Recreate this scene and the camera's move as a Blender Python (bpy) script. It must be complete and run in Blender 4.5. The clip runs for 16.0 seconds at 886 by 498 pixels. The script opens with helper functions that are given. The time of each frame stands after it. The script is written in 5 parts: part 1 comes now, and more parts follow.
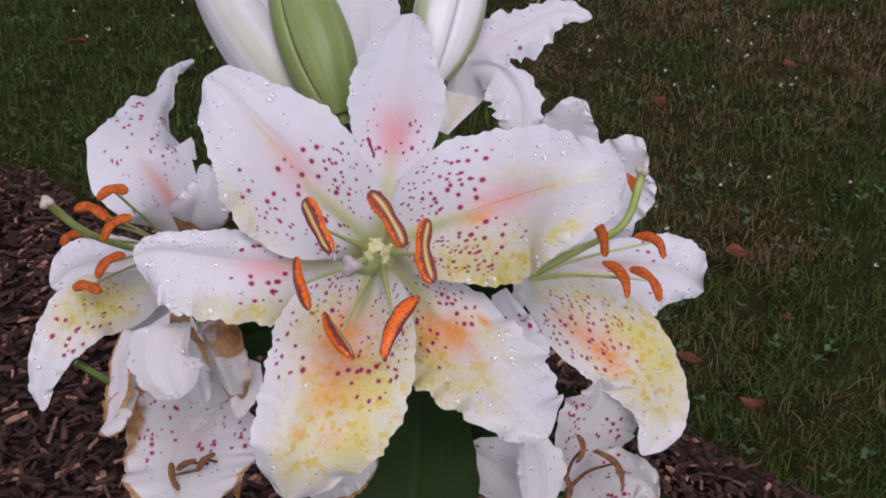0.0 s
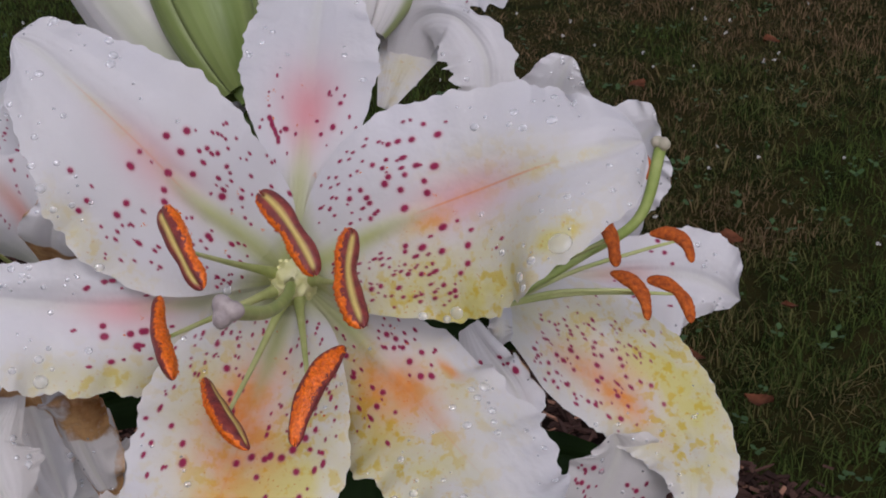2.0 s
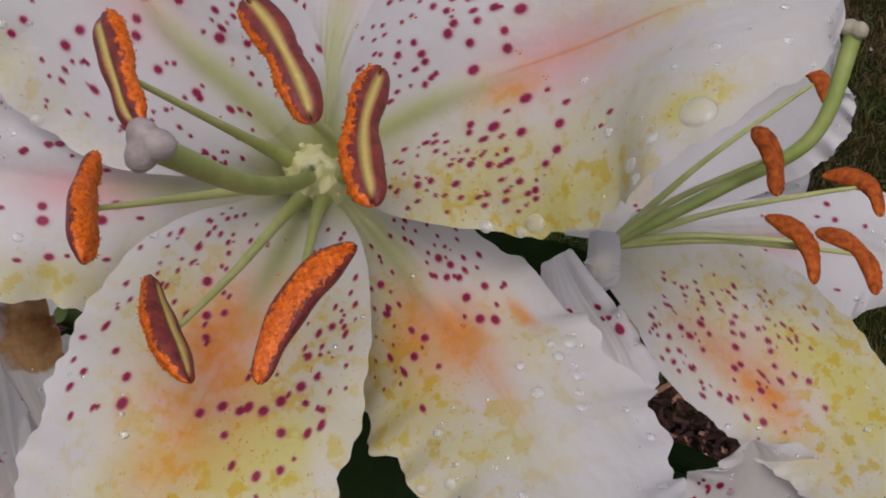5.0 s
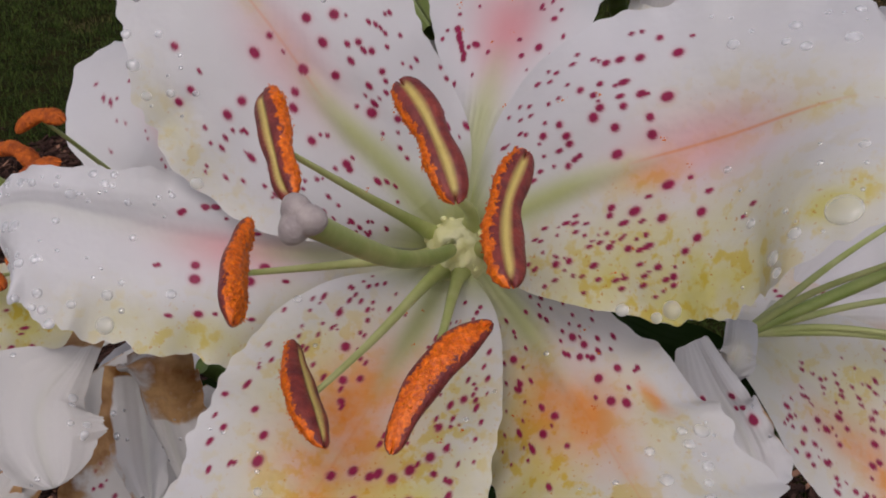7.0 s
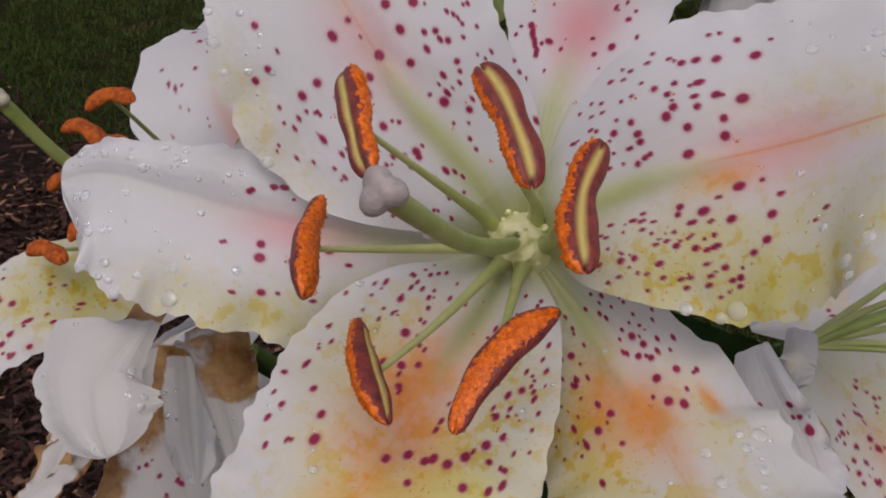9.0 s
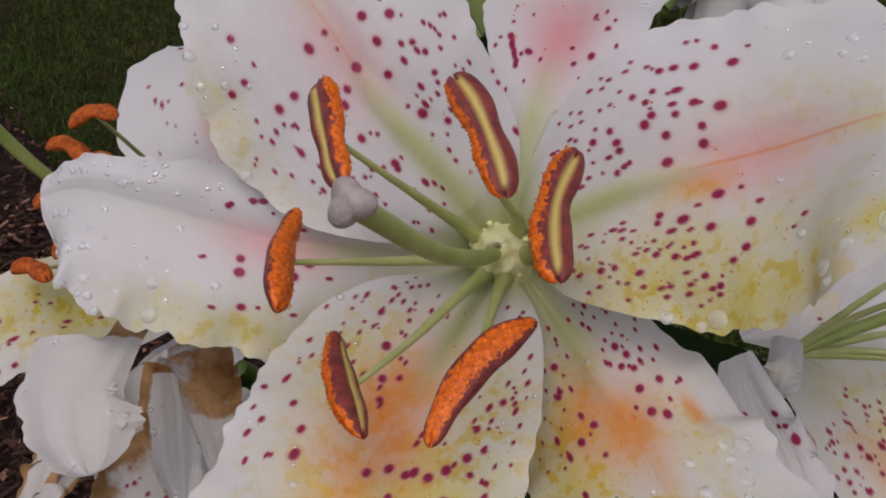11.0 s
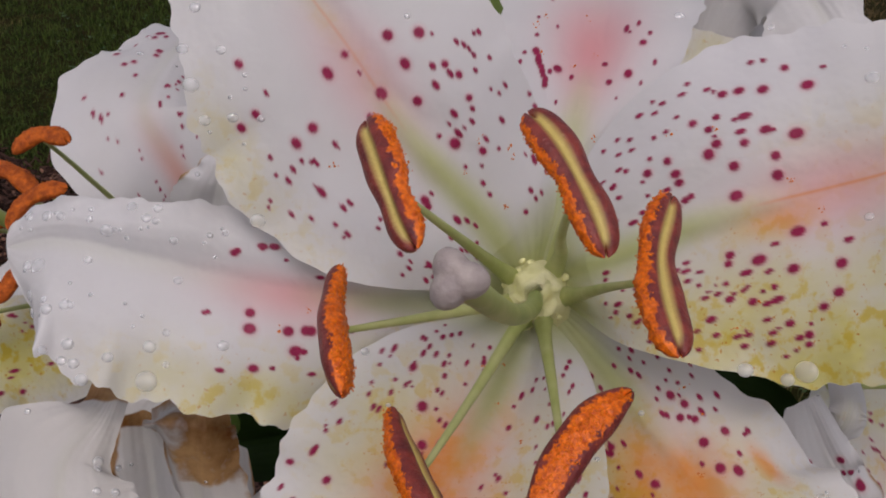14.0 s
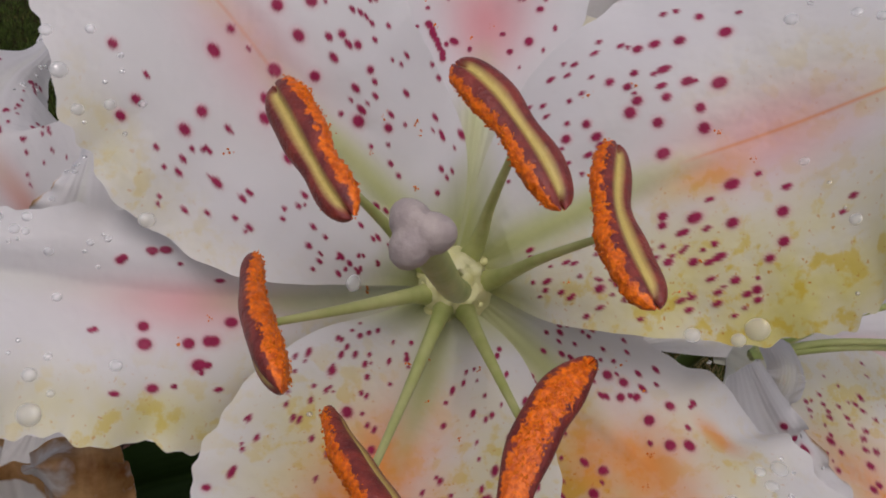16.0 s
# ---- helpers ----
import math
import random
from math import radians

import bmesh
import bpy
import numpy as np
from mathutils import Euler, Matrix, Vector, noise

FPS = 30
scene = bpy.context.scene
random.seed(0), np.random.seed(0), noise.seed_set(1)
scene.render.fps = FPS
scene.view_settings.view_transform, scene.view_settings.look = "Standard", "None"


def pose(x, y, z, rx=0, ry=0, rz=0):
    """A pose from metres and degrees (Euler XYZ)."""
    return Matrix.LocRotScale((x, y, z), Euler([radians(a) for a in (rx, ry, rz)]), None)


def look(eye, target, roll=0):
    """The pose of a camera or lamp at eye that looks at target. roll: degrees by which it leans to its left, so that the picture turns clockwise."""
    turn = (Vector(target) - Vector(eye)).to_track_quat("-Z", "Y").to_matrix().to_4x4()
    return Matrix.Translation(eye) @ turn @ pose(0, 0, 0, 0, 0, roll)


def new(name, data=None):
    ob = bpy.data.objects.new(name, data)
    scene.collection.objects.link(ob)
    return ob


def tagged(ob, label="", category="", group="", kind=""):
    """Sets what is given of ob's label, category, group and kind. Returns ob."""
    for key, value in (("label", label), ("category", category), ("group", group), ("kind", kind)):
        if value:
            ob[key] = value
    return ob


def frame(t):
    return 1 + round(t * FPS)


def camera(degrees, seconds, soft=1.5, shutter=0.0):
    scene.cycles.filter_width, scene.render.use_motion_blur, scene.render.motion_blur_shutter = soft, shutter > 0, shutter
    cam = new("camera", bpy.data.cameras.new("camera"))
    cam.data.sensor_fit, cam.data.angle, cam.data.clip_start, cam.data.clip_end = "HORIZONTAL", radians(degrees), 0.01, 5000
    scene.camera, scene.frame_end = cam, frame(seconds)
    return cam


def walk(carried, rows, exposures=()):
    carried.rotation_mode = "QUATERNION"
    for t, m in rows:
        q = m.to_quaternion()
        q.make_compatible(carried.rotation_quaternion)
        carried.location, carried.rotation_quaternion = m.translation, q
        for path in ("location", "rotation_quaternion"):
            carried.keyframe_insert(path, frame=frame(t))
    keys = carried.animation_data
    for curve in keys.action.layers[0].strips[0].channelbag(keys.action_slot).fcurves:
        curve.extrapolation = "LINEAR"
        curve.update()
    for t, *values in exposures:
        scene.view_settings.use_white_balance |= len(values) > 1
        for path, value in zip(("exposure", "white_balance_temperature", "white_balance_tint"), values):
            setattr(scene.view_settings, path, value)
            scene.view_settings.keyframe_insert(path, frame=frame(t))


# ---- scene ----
cam = camera(41.8, 16.0, soft=1.9)
METRES, EYE, TILT, LEAN, TURN = 0.43, 1.2, -30.0, 0.0, 0.0
ROWS = [
    (0.0, 0.0, 0.0, 0.0, 0.0, 0.0, -0.0),
    (0.5, -0.002, 0.0618, -0.0158, -0.04, -0.8, 0.55),
    (1.0, -0.0032, 0.1458, -0.0185, -0.06, -0.91, 1.68),
    (1.5, 0.0144, 0.2258, -0.0115, 0.1, -0.42, 2.25),
    (2.0, 0.026, 0.3154, 0.0114, -0.86, -0.06, 3.14),
    (2.5, 0.0221, 0.3907, 0.0061, -0.06, -0.6, 2.76),
    (3.0, 0.0105, 0.4589, 0.0108, 0.88, -0.68, 1.24),
    (3.5, 0.0106, 0.5232, 0.0095, 1.1, -1.24, -0.37),
    (6.0, 0.0731, 0.5222, -0.0584, 10.29, 3.8, -2.67),
    (6.5, 0.0673, 0.5189, -0.0482, 12.12, 4.32, -3.99),
    (7.0, 0.0503, 0.5222, -0.0416, 12.07, 3.91, -5.04),
    (7.5, 0.0629, 0.5202, -0.05, 12.64, 4.74, -4.74),
    (8.0, 0.0641, 0.5163, -0.0571, 13.43, 5.14, -6.5),
    (8.5, 0.0438, 0.5162, -0.054, 13.48, 4.82, -7.98),
    (9.0, 0.0385, 0.5183, -0.056, 13.44, 4.7, -8.26),
    (9.5, 0.0428, 0.5178, -0.0605, 13.49, 5.1, -8.01),
    (12.0, 0.0484, 0.5253, -0.05, 13.5, 5.5, -7.08),
    (12.5, 0.0327, 0.5179, -0.0407, 11.7, 5.54, -6.07),
    (13.0, 0.0174, 0.5241, -0.052, 11.02, 5.56, -6.07),
    (13.5, 0.0001, 0.5455, -0.0485, 10.01, 5.11, -6.11),
    (14.0, -0.0309, 0.5623, -0.0303, 7.58, 4.89, -5.33),
    (14.5, -0.0556, 0.5559, -0.0443, 3.7, 5.38, -2.04),
    (15.0, -0.0471, 0.5651, -0.0417, 1.84, 5.24, -0.01),
    (15.5, -0.048, 0.5661, -0.0528, 1.04, 6.65, 1.3),
    (16.0, -0.063, 0.6002, -0.0492, -0.04, 7.4, 0.34),
]
HEAD = pose(0, 0, EYE, TILT, LEAN, TURN)
walk(cam, [(t, HEAD @ pose(METRES * x, METRES * y, METRES * z, 90 + pitch, roll, yaw)) for t, x, y, z, yaw, pitch, roll in ROWS],
     exposures=[(0.0, -0.04, 6000, 25), (1.0, -0.33, 6000, 22), (2.0, -0.40, 6100, 19), (3.0, -0.54, 6350, 18), (6.0, -0.48, 6450, 17), (16.0, -0.48, 6550, 17)])

# ---- light: a bright overcast sky ----
world = bpy.data.worlds.new("world")
scene.world = world
world.use_nodes = True
wn = world.node_tree.nodes
sky = wn.new("ShaderNodeTexSky")
sky.sky_type, sky.sun_disc = "NISHITA", False
sky.sun_elevation, sky.sun_rotation = radians(48), radians(172)
sky.dust_density, sky.air_density = 3.0, 1.0
wn["Background"].inputs["Strength"].default_value = 0.15
grey = wn.new("ShaderNodeHueSaturation")
grey.inputs["Saturation"].default_value = 0.4
world.node_tree.links.new(sky.outputs["Color"], grey.inputs["Color"])
world.node_tree.links.new(grey.outputs["Color"], wn["Background"].inputs["Color"])
sun = new("sun", bpy.data.lights.new("sun", "SUN"))
sun.data.energy, sun.data.angle, sun.data.color = 1.05, radians(24), (1.0, 0.96, 0.92)
sun.matrix_world = look((0.35, -2.3, 4.1), (0, 0.4, 0.9))


# ---- materials ----
class Nodes:
    """A short hand for node materials."""

    def __init__(self, name, rough=0.5, spec=0.4):
        self.mat = bpy.data.materials.new(name)
        self.mat.use_nodes = True
        self.tree = self.mat.node_tree
        self.bsdf = self.tree.nodes["Principled BSDF"]
        self.bsdf.inputs["Roughness"].default_value = rough
        self.bsdf.inputs["Specular IOR Level"].default_value = spec
        self.out = self.tree.nodes["Material Output"]

    def node(self, kind, **props):
        n = self.tree.nodes.new(kind)
        for key, value in props.items():
            n.inputs[key.replace("_", " ")].default_value = value
        return n

    def link(self, a, b):
        self.tree.links.new(a, b)

    def attr(self, name):
        n = self.tree.nodes.new("ShaderNodeAttribute")
        n.attribute_name = name
        return n.outputs["Fac"]

    def noise(self, scale, detail=3.0, coords=None, rough=0.55):
        n = self.node("ShaderNodeTexNoise", Scale=scale, Detail=detail, Roughness=rough)
        if coords is None:
            coords = self.node("ShaderNodeTexCoord").outputs["Object"]
        self.link(coords, n.inputs["Vector"])
        return n.outputs["Fac"]

    def ramp(self, fac, lo, hi, a=0.0, b=1.0):
        n = self.node("ShaderNodeMapRange")
        n.inputs["From Min"].default_value, n.inputs["From Max"].default_value = lo, hi
        n.inputs["To Min"].default_value, n.inputs["To Max"].default_value = a, b
        self.link(fac, n.inputs["Value"])
        return n.outputs["Result"]

    def mul(self, a, b, op="MULTIPLY"):
        n = self.tree.nodes.new("ShaderNodeMath")
        n.operation, n.use_clamp = op, True
        for sock, val in zip(n.inputs, (a, b)):
            if isinstance(val, (int, float)):
                sock.default_value = val
            else:
                self.link(val, sock)
        return n.outputs[0]

    def mix(self, fac, a, b):
        n = self.tree.nodes.new("ShaderNodeMix")
        n.data_type = "RGBA"
        for sock, val in ((n.inputs[0], fac), (n.inputs[6], a), (n.inputs[7], b)):
            if isinstance(val, (int, float)):
                sock.default_value = val
            elif isinstance(val, tuple):
                sock.default_value = (*val, 1)
            else:
                self.link(val, sock)
        return n.outputs[2]

    def bump(self, height, strength, distance):
        n = self.node("ShaderNodeBump", Strength=strength, Distance=distance)
        self.link(height, n.inputs["Height"])
        self.link(n.outputs["Normal"], self.bsdf.inputs["Normal"])
        return n

    def colour(self, c):
        if isinstance(c, tuple):
            self.bsdf.inputs["Base Color"].default_value = (*c, 1)
        else:
            self.link(c, self.bsdf.inputs["Base Color"])

    def thin(self, c, share):
        """Lets light through, as petals and leaves do."""
        tr = self.node("ShaderNodeBsdfTranslucent")
        if isinstance(c, tuple):
            tr.inputs["Color"].default_value = (*c, 1)
        else:
            self.link(c, tr.inputs["Color"])
        m = self.node("ShaderNodeMixShader", Fac=share)
        self.link(self.bsdf.outputs[0], m.inputs[1])
        self.link(tr.outputs[0], m.inputs[2])
        self.link(m.outputs[0], self.out.inputs["Surface"])


def petal_material(name, white=(0.80, 0.785, 0.80)):
    m = Nodes(name, 0.42, 0.35)
    obj = m.node("ShaderNodeTexCoord").outputs["Object"]
    cream = m.mix(m.ramp(m.noise(35, 3, obj), 0.35, 0.7), white, tuple(c * k for c, k in zip(white, (0.965, 0.96, 0.94))))
    c = m.mix(m.mul(m.attr("vein"), 0.22), cream, (0.66, 0.67, 0.52))
    wash = m.mul(m.attr("stain"), m.ramp(m.noise(75, 4, obj), 0.34, 0.60, 0.28, 1.0))
    c = m.mix(wash, c, (0.75, 0.69, 0.27))
    c = m.mix(m.mul(m.attr("stain"), m.ramp(m.noise(260, 5, obj), 0.52, 0.60, 0.0, 0.85)), c, (0.72, 0.56, 0.08))
    c = m.mix(m.mul(m.mul(m.attr("stain"), 0.9), m.ramp(m.noise(1100, 2, obj), 0.66, 0.72)), c, (0.62, 0.30, 0.04))
    c = m.mix(m.attr("blush"), c, (0.85, 0.40, 0.42))
    c = m.mix(m.mul(m.mul(m.attr("amber"), m.ramp(m.noise(70, 4, obj), 0.34, 0.58, 0.35, 0.95)), m.ramp(m.noise(260, 3, obj), 0.3, 0.6, 0.65, 1.0)), c, (0.88, 0.33, 0.05))
    c = m.mix(m.attr("nectar"), c, m.mix(m.noise(140, 3, obj), (0.50, 0.55, 0.21), (0.68, 0.69, 0.36)))
    c = m.mix(m.attr("line"), c, (0.80, 0.30, 0.10))
    c = m.mix(m.attr("halo"), c, (0.74, 0.30, 0.38))
    c = m.mix(m.attr("spot"), c, m.mix(m.noise(900, 2, obj), (0.26, 0.012, 0.055), (0.46, 0.03, 0.12)))
    edge = m.ramp(m.mul(m.mul(m.attr("dry"), 0.60), m.ramp(m.noise(38, 5, obj), 0.3, 0.7, 0.0, 0.66), "ADD"), 0.74, 0.84)
    c = m.mix(edge, c, m.mix(m.ramp(m.noise(150, 5, obj), 0.3, 0.7), (0.24, 0.095, 0.025), (0.66, 0.41, 0.19)))
    m.colour(c)
    h = m.mul(m.ramp(m.noise(110, 3, obj), 0.3, 0.7), m.mul(m.attr("ribs"), 0.35), "ADD")
    h = m.mul(h, m.mul(m.noise(420, 3, obj), 0.08), "ADD")
    m.bump(h, 0.36, 0.0014)
    m.link(m.ramp(m.noise(70, 2, obj), 0.3, 0.7, 0.34, 0.55), m.bsdf.inputs["Roughness"])
    m.thin(c, 0.42)
    return m.mat


PETAL = petal_material("lily_petal")
PETAL_DRY = petal_material("wilting_petal", (0.74, 0.715, 0.70))


def leaf_material():
    m = Nodes("lily_leaf", 0.55, 0.1)
    obj = m.node("ShaderNodeTexCoord").outputs["Object"]
    c = m.mix(m.noise(45, 4, obj), (0.006, 0.016, 0.0025), (0.020, 0.042, 0.008))
    c = m.mix(m.mul(m.attr("ribs"), 0.15), c, (0.03, 0.055, 0.012))
    m.colour(c)
    m.bump(m.attr("ribs"), 0.3, 0.0006)
    m.thin(c, 0.15)
    return m.mat


def plain(name, a, b, scale, rough=0.5, bump=0.2, dist=0.0005, spec=0.4, thin=0.0):
    m = Nodes(name, rough, spec)
    obj = m.node("ShaderNodeTexCoord").outputs["Object"]
    n = m.noise(scale, 4, obj)
    c = m.mix(m.ramp(n, 0.3, 0.7), a, b)
    m.colour(c)
    m.bump(m.noise(scale * 3, 3, obj), bump, dist)
    if thin:
        m.thin(c, thin)
    return m.mat


def anther_material():
    m = Nodes("anther_skin", 0.42, 0.45)
    obj = m.node("ShaderNodeTexCoord").outputs["Object"]
    skin = m.mix(m.ramp(m.noise(500, 4, obj), 0.3, 0.7), (0.105, 0.013, 0.016), (0.27, 0.042, 0.028))
    c = m.mix(m.attr("stripe"), skin, m.mix(m.noise(700, 3, obj), (0.50, 0.37, 0.09), (0.64, 0.51, 0.17)))
    dust = m.ramp(m.mul(m.attr("pollen"), m.ramp(m.noise(900, 5, obj), 0.3, 0.7, -0.32, 0.32), "ADD"), 0.44, 0.56)
    c = m.mix(dust, c, m.mix(m.ramp(m.noise(1300, 3, obj), 0.35, 0.65), (0.52, 0.078, 0.002), (0.92, 0.195, 0.003)))
    m.colour(c)
    m.bump(m.noise(1800, 4, obj), 0.7, 0.0004)
    return m.mat


def bud_material(name, white, green):
    m = Nodes(name, 0.4, 0.4)
    obj = m.node("ShaderNodeTexCoord").outputs["Object"]
    c = m.mix(m.ramp(m.noise(50, 3, obj), 0.3, 0.7), white, tuple(0.86 * k for k in white))
    c = m.mix(m.mul(m.attr("ribs"), 0.10), c, (0.42, 0.44, 0.25))
    c = m.mix(m.attr("nectar"), c, m.mix(m.noise(120, 3, obj), green, tuple(0.7 * k for k in green)))
    c = m.mix(m.attr("spot"), c, (0.34, 0.20, 0.16))
    m.colour(c)
    m.bump(m.attr("ribs"), 0.18, 0.0008)
    m.thin(c, 0.12)
    return m.mat


def grass_material():
    m = Nodes("grass_blades", 0.75, 0.08)
    geo = m.tree.nodes.new("ShaderNodeNewGeometry")
    rnd = geo.outputs["Random Per Island"]
    c = m.mix(rnd, (0.017, 0.032, 0.006), (0.084, 0.118, 0.026))
    c = m.mix(m.ramp(m.mul(m.attr("dry"), m.ramp(rnd, 0, 1, 0.55, 1.3)), 0.35, 0.75), c, m.mix(rnd, (0.078, 0.050, 0.023), (0.21, 0.135, 0.070)))
    m.colour(c)
    m.thin(c, 0.2)
    return m.mat


def chip_material():
    m = Nodes("bark_chips", 0.9, 0.06)
    geo = m.tree.nodes.new("ShaderNodeNewGeometry")
    rnd = geo.outputs["Random Per Island"]
    obj = m.node("ShaderNodeTexCoord").outputs["Object"]
    c = m.mix(rnd, (0.020, 0.012, 0.010), (0.090, 0.048, 0.038))
    c = m.mix(m.ramp(rnd, 0.88, 1.0), c, (0.38, 0.20, 0.13))
    c = m.mix(m.ramp(m.noise(90, 4, obj), 0.45, 0.7, 0, 0.6), c, (0.03, 0.016, 0.013))
    m.colour(c)
    m.bump(m.noise(220, 4, obj), 0.6, 0.003)
    return m.mat


LEAF = leaf_material()
STALK = plain("green_stalk", (0.10, 0.17, 0.03), (0.17, 0.24, 0.06), 90, 0.45)
FILAMENT = plain("filament_green", (0.42, 0.48, 0.15), (0.58, 0.60, 0.27), 110, 0.45, thin=0.15)
STYLE = plain("style_green", (0.22, 0.31, 0.06), (0.39, 0.45, 0.15), 120, 0.4)
STIGMA = plain("stigma_skin", (0.28, 0.23, 0.225), (0.46, 0.39, 0.36), 300, 0.5, 0.5, 0.0005)
STIGMA_PALE = plain("stigma_pale", (0.36, 0.34, 0.24), (0.50, 0.44, 0.34), 500, 0.5, 0.5, 0.0005)
ANTHER = anther_material()
ANTHER_DRY = plain("withered_anther", (0.06, 0.025, 0.012), (0.26, 0.11, 0.03), 500, 0.7, 0.6)
ANTHER_RUST = plain("pollen_rust", (0.22, 0.034, 0.003), (0.62, 0.135, 0.008), 700, 0.75, 0.6)
POLLEN = plain("pollen_grain", (0.62, 0.12, 0.003), (0.92, 0.26, 0.006), 2500, 0.8, 0.3)
PULP = plain("throat_green", (0.64, 0.62, 0.26), (0.78, 0.75, 0.46), 250, 0.5, 0.4)
GRASS = grass_material()
CHIPS = chip_material()
SOIL = plain("dark_soil", (0.010, 0.006, 0.005), (0.030, 0.018, 0.014), 30, 0.95, 0.8, 0.01, 0.05)
THATCH = plain("lawn_thatch", (0.009, 0.012, 0.003), (0.030, 0.024, 0.008), 12, 0.95, 0.8, 0.01, 0.03)
CLOVER = plain("clover_white", (0.42, 0.41, 0.38), (0.60, 0.58, 0.55), 200, 0.7)
CLOVER_LEAF = plain("clover_leaf", (0.022, 0.055, 0.014), (0.060, 0.115, 0.030), 60, 0.6, thin=0.2)
DEADLEAF = plain("dead_leaf", (0.055, 0.020, 0.010), (0.15, 0.055, 0.028), 60, 0.85, 0.3, 0.001, 0.05)
BUD_WHITE = bud_material("white_bud", (0.74, 0.71, 0.70), (0.36, 0.42, 0.16))
BUD_GREEN = bud_material("green_bud", (0.24, 0.31, 0.09), (0.15, 0.22, 0.045))
wet = Nodes("water_drop", 0.03, 0.5)
wet.colour((0.90, 0.91, 0.93))
wet.bsdf.inputs["IOR"].default_value = 1.45
wet.bsdf.inputs["Transmission Weight"].default_value = 0.72
WATER = wet.mat


# ---- shapes ----
def spline(pts, u):
    """Smooth curve through evenly spaced stations; u runs from 0 to 1."""
    p = np.asarray(pts, float)
    n = len(p) - 1
    q = np.concatenate([[2 * p[0] - p[1]], p, [2 * p[-1] - p[-2]]])
    s = np.clip(np.asarray(u, float), 0, 1) * n
    i = np.minimum(s.astype(int), n - 1)
    f = (s - i)[:, None]
    a, b, c, d = q[i], q[i + 1], q[i + 2], q[i + 3]
    return 0.5 * (2 * b + (c - a) * f + (2 * a - 5 * b + 4 * c - d) * f ** 2 + (3 * b - a - 3 * c + d) * f ** 3)


def blade(stations, u, v, bulge=1.2, groove=0.6, ruffle=1.2, waves=7.0, seed=0.0, tip=0.9, keel=0.0, scallop=0.022):
    """Points and normals of a tepal or leaf, in millimetres. A station: spine x y z, half width and
    lift in degrees of the one side, the same of the other side. u along the spine, v across (-1 to 1)."""
    st = np.asarray(stations, float)
    u, v = np.asarray(u, float), np.asarray(v, float)
    val = spline(st, u)
    eps = 0.012
    tan = spline(st[:, :3], np.minimum(u + eps, 1)) - spline(st[:, :3], np.maximum(u - eps, 0))
    tan /= np.linalg.norm(tan, axis=1)[:, None] + 1e-9
    nor = np.array([0.0, -1.0, 0.0]) - tan * (-tan[:, 1])[:, None]
    nor /= np.linalg.norm(nor, axis=1)[:, None] + 1e-9
    side = np.cross(tan, nor)
    cap = np.sqrt(np.clip(1 - (np.clip(u - tip, 0, 1) / (1 - tip)) ** 2, 0.0004, 1))
    left = v < 0
    wid = np.where(left, val[:, 3], val[:, 5])
    lift = np.radians(np.where(left, val[:, 4], val[:, 6]))
    k = np.abs(v)
    ph = np.where(left, 1.7, 4.1) + seed
    grow = np.clip((u - 0.18) / 0.3, 0, 1)
    wob = np.sin(waves * 6.28 * u + ph + 1.3 * np.sin(9 * u + ph)) + 0.45 * np.sin(waves * 13.7 * u + 2.3 * ph)
    wid = wid * cap * (1 + scallop * k ** 2 * grow * (np.sin(waves * 10.1 * u + 3 * ph) + 0.35 * np.sin(waves * 23.0 * u + 1.3 * ph)) + 0.014 * k ** 4 * grow * np.sin(waves * 31.0 * u + ph))
    sgn = np.where(left, -1.0, 1.0)
    full = np.minimum(1, (np.abs(val[:, 3]) + np.abs(val[:, 5])) / 30)
    near = np.clip((0.42 - u) / 0.14, 0, 1) * np.clip((u - 0.03) / 0.08, 0, 1)
    h = (bulge * (0.5 - 0.5 * np.cos(2 * np.pi * k)) * cap - groove * (1 - near) * np.exp(-(k / 0.16) ** 2)) * full
    h = h + keel * near * np.exp(-(wid * k / (1.4 + 1.9 * near)) ** 2)
    ks = (np.sqrt(k * k + 0.03) - 0.173) / 0.842
    h = h + ruffle * grow * cap * k ** 3 * wob
    pos = val[:, :3] + (wid * k * np.cos(lift) * sgn)[:, None] * side + (wid * ks * np.sin(lift) + h)[:, None] * nor
    return pos, nor, tan


def mesh_from(name, verts, faces, mat, attrs=None, smooth=True):
    me = bpy.data.meshes.new(name)
    me.from_pydata(np.asarray(verts).tolist(), [], faces if isinstance(faces, list) else faces.tolist())
    me.materials.append(mat)
    if smooth:
        me.polygons.foreach_set("use_smooth", [True] * len(me.polygons))
    for key, val in (attrs or {}).items():
        at = me.attributes.new(key, "FLOAT", "POINT")
        at.data.foreach_set("value", np.asarray(val, np.float32))
    me.update()
    return me


def part_of(name, me, parent, label=""):
    ob = new(name, me)
    ob.parent = parent
    return tagged(ob, label)


def grid_faces(nu, nv, start=0, flip=False, wrap=False):
    i = np.arange(nu - 1)[:, None]
    j = np.arange(nv if wrap else nv - 1)[None, :]
    a, b = i * nv + j, i * nv + (j + 1) % nv
    f = np.stack([a, b, b + nv, a + nv], -1).reshape(-1, 4) + start
    return f[:, ::-1] if flip else f


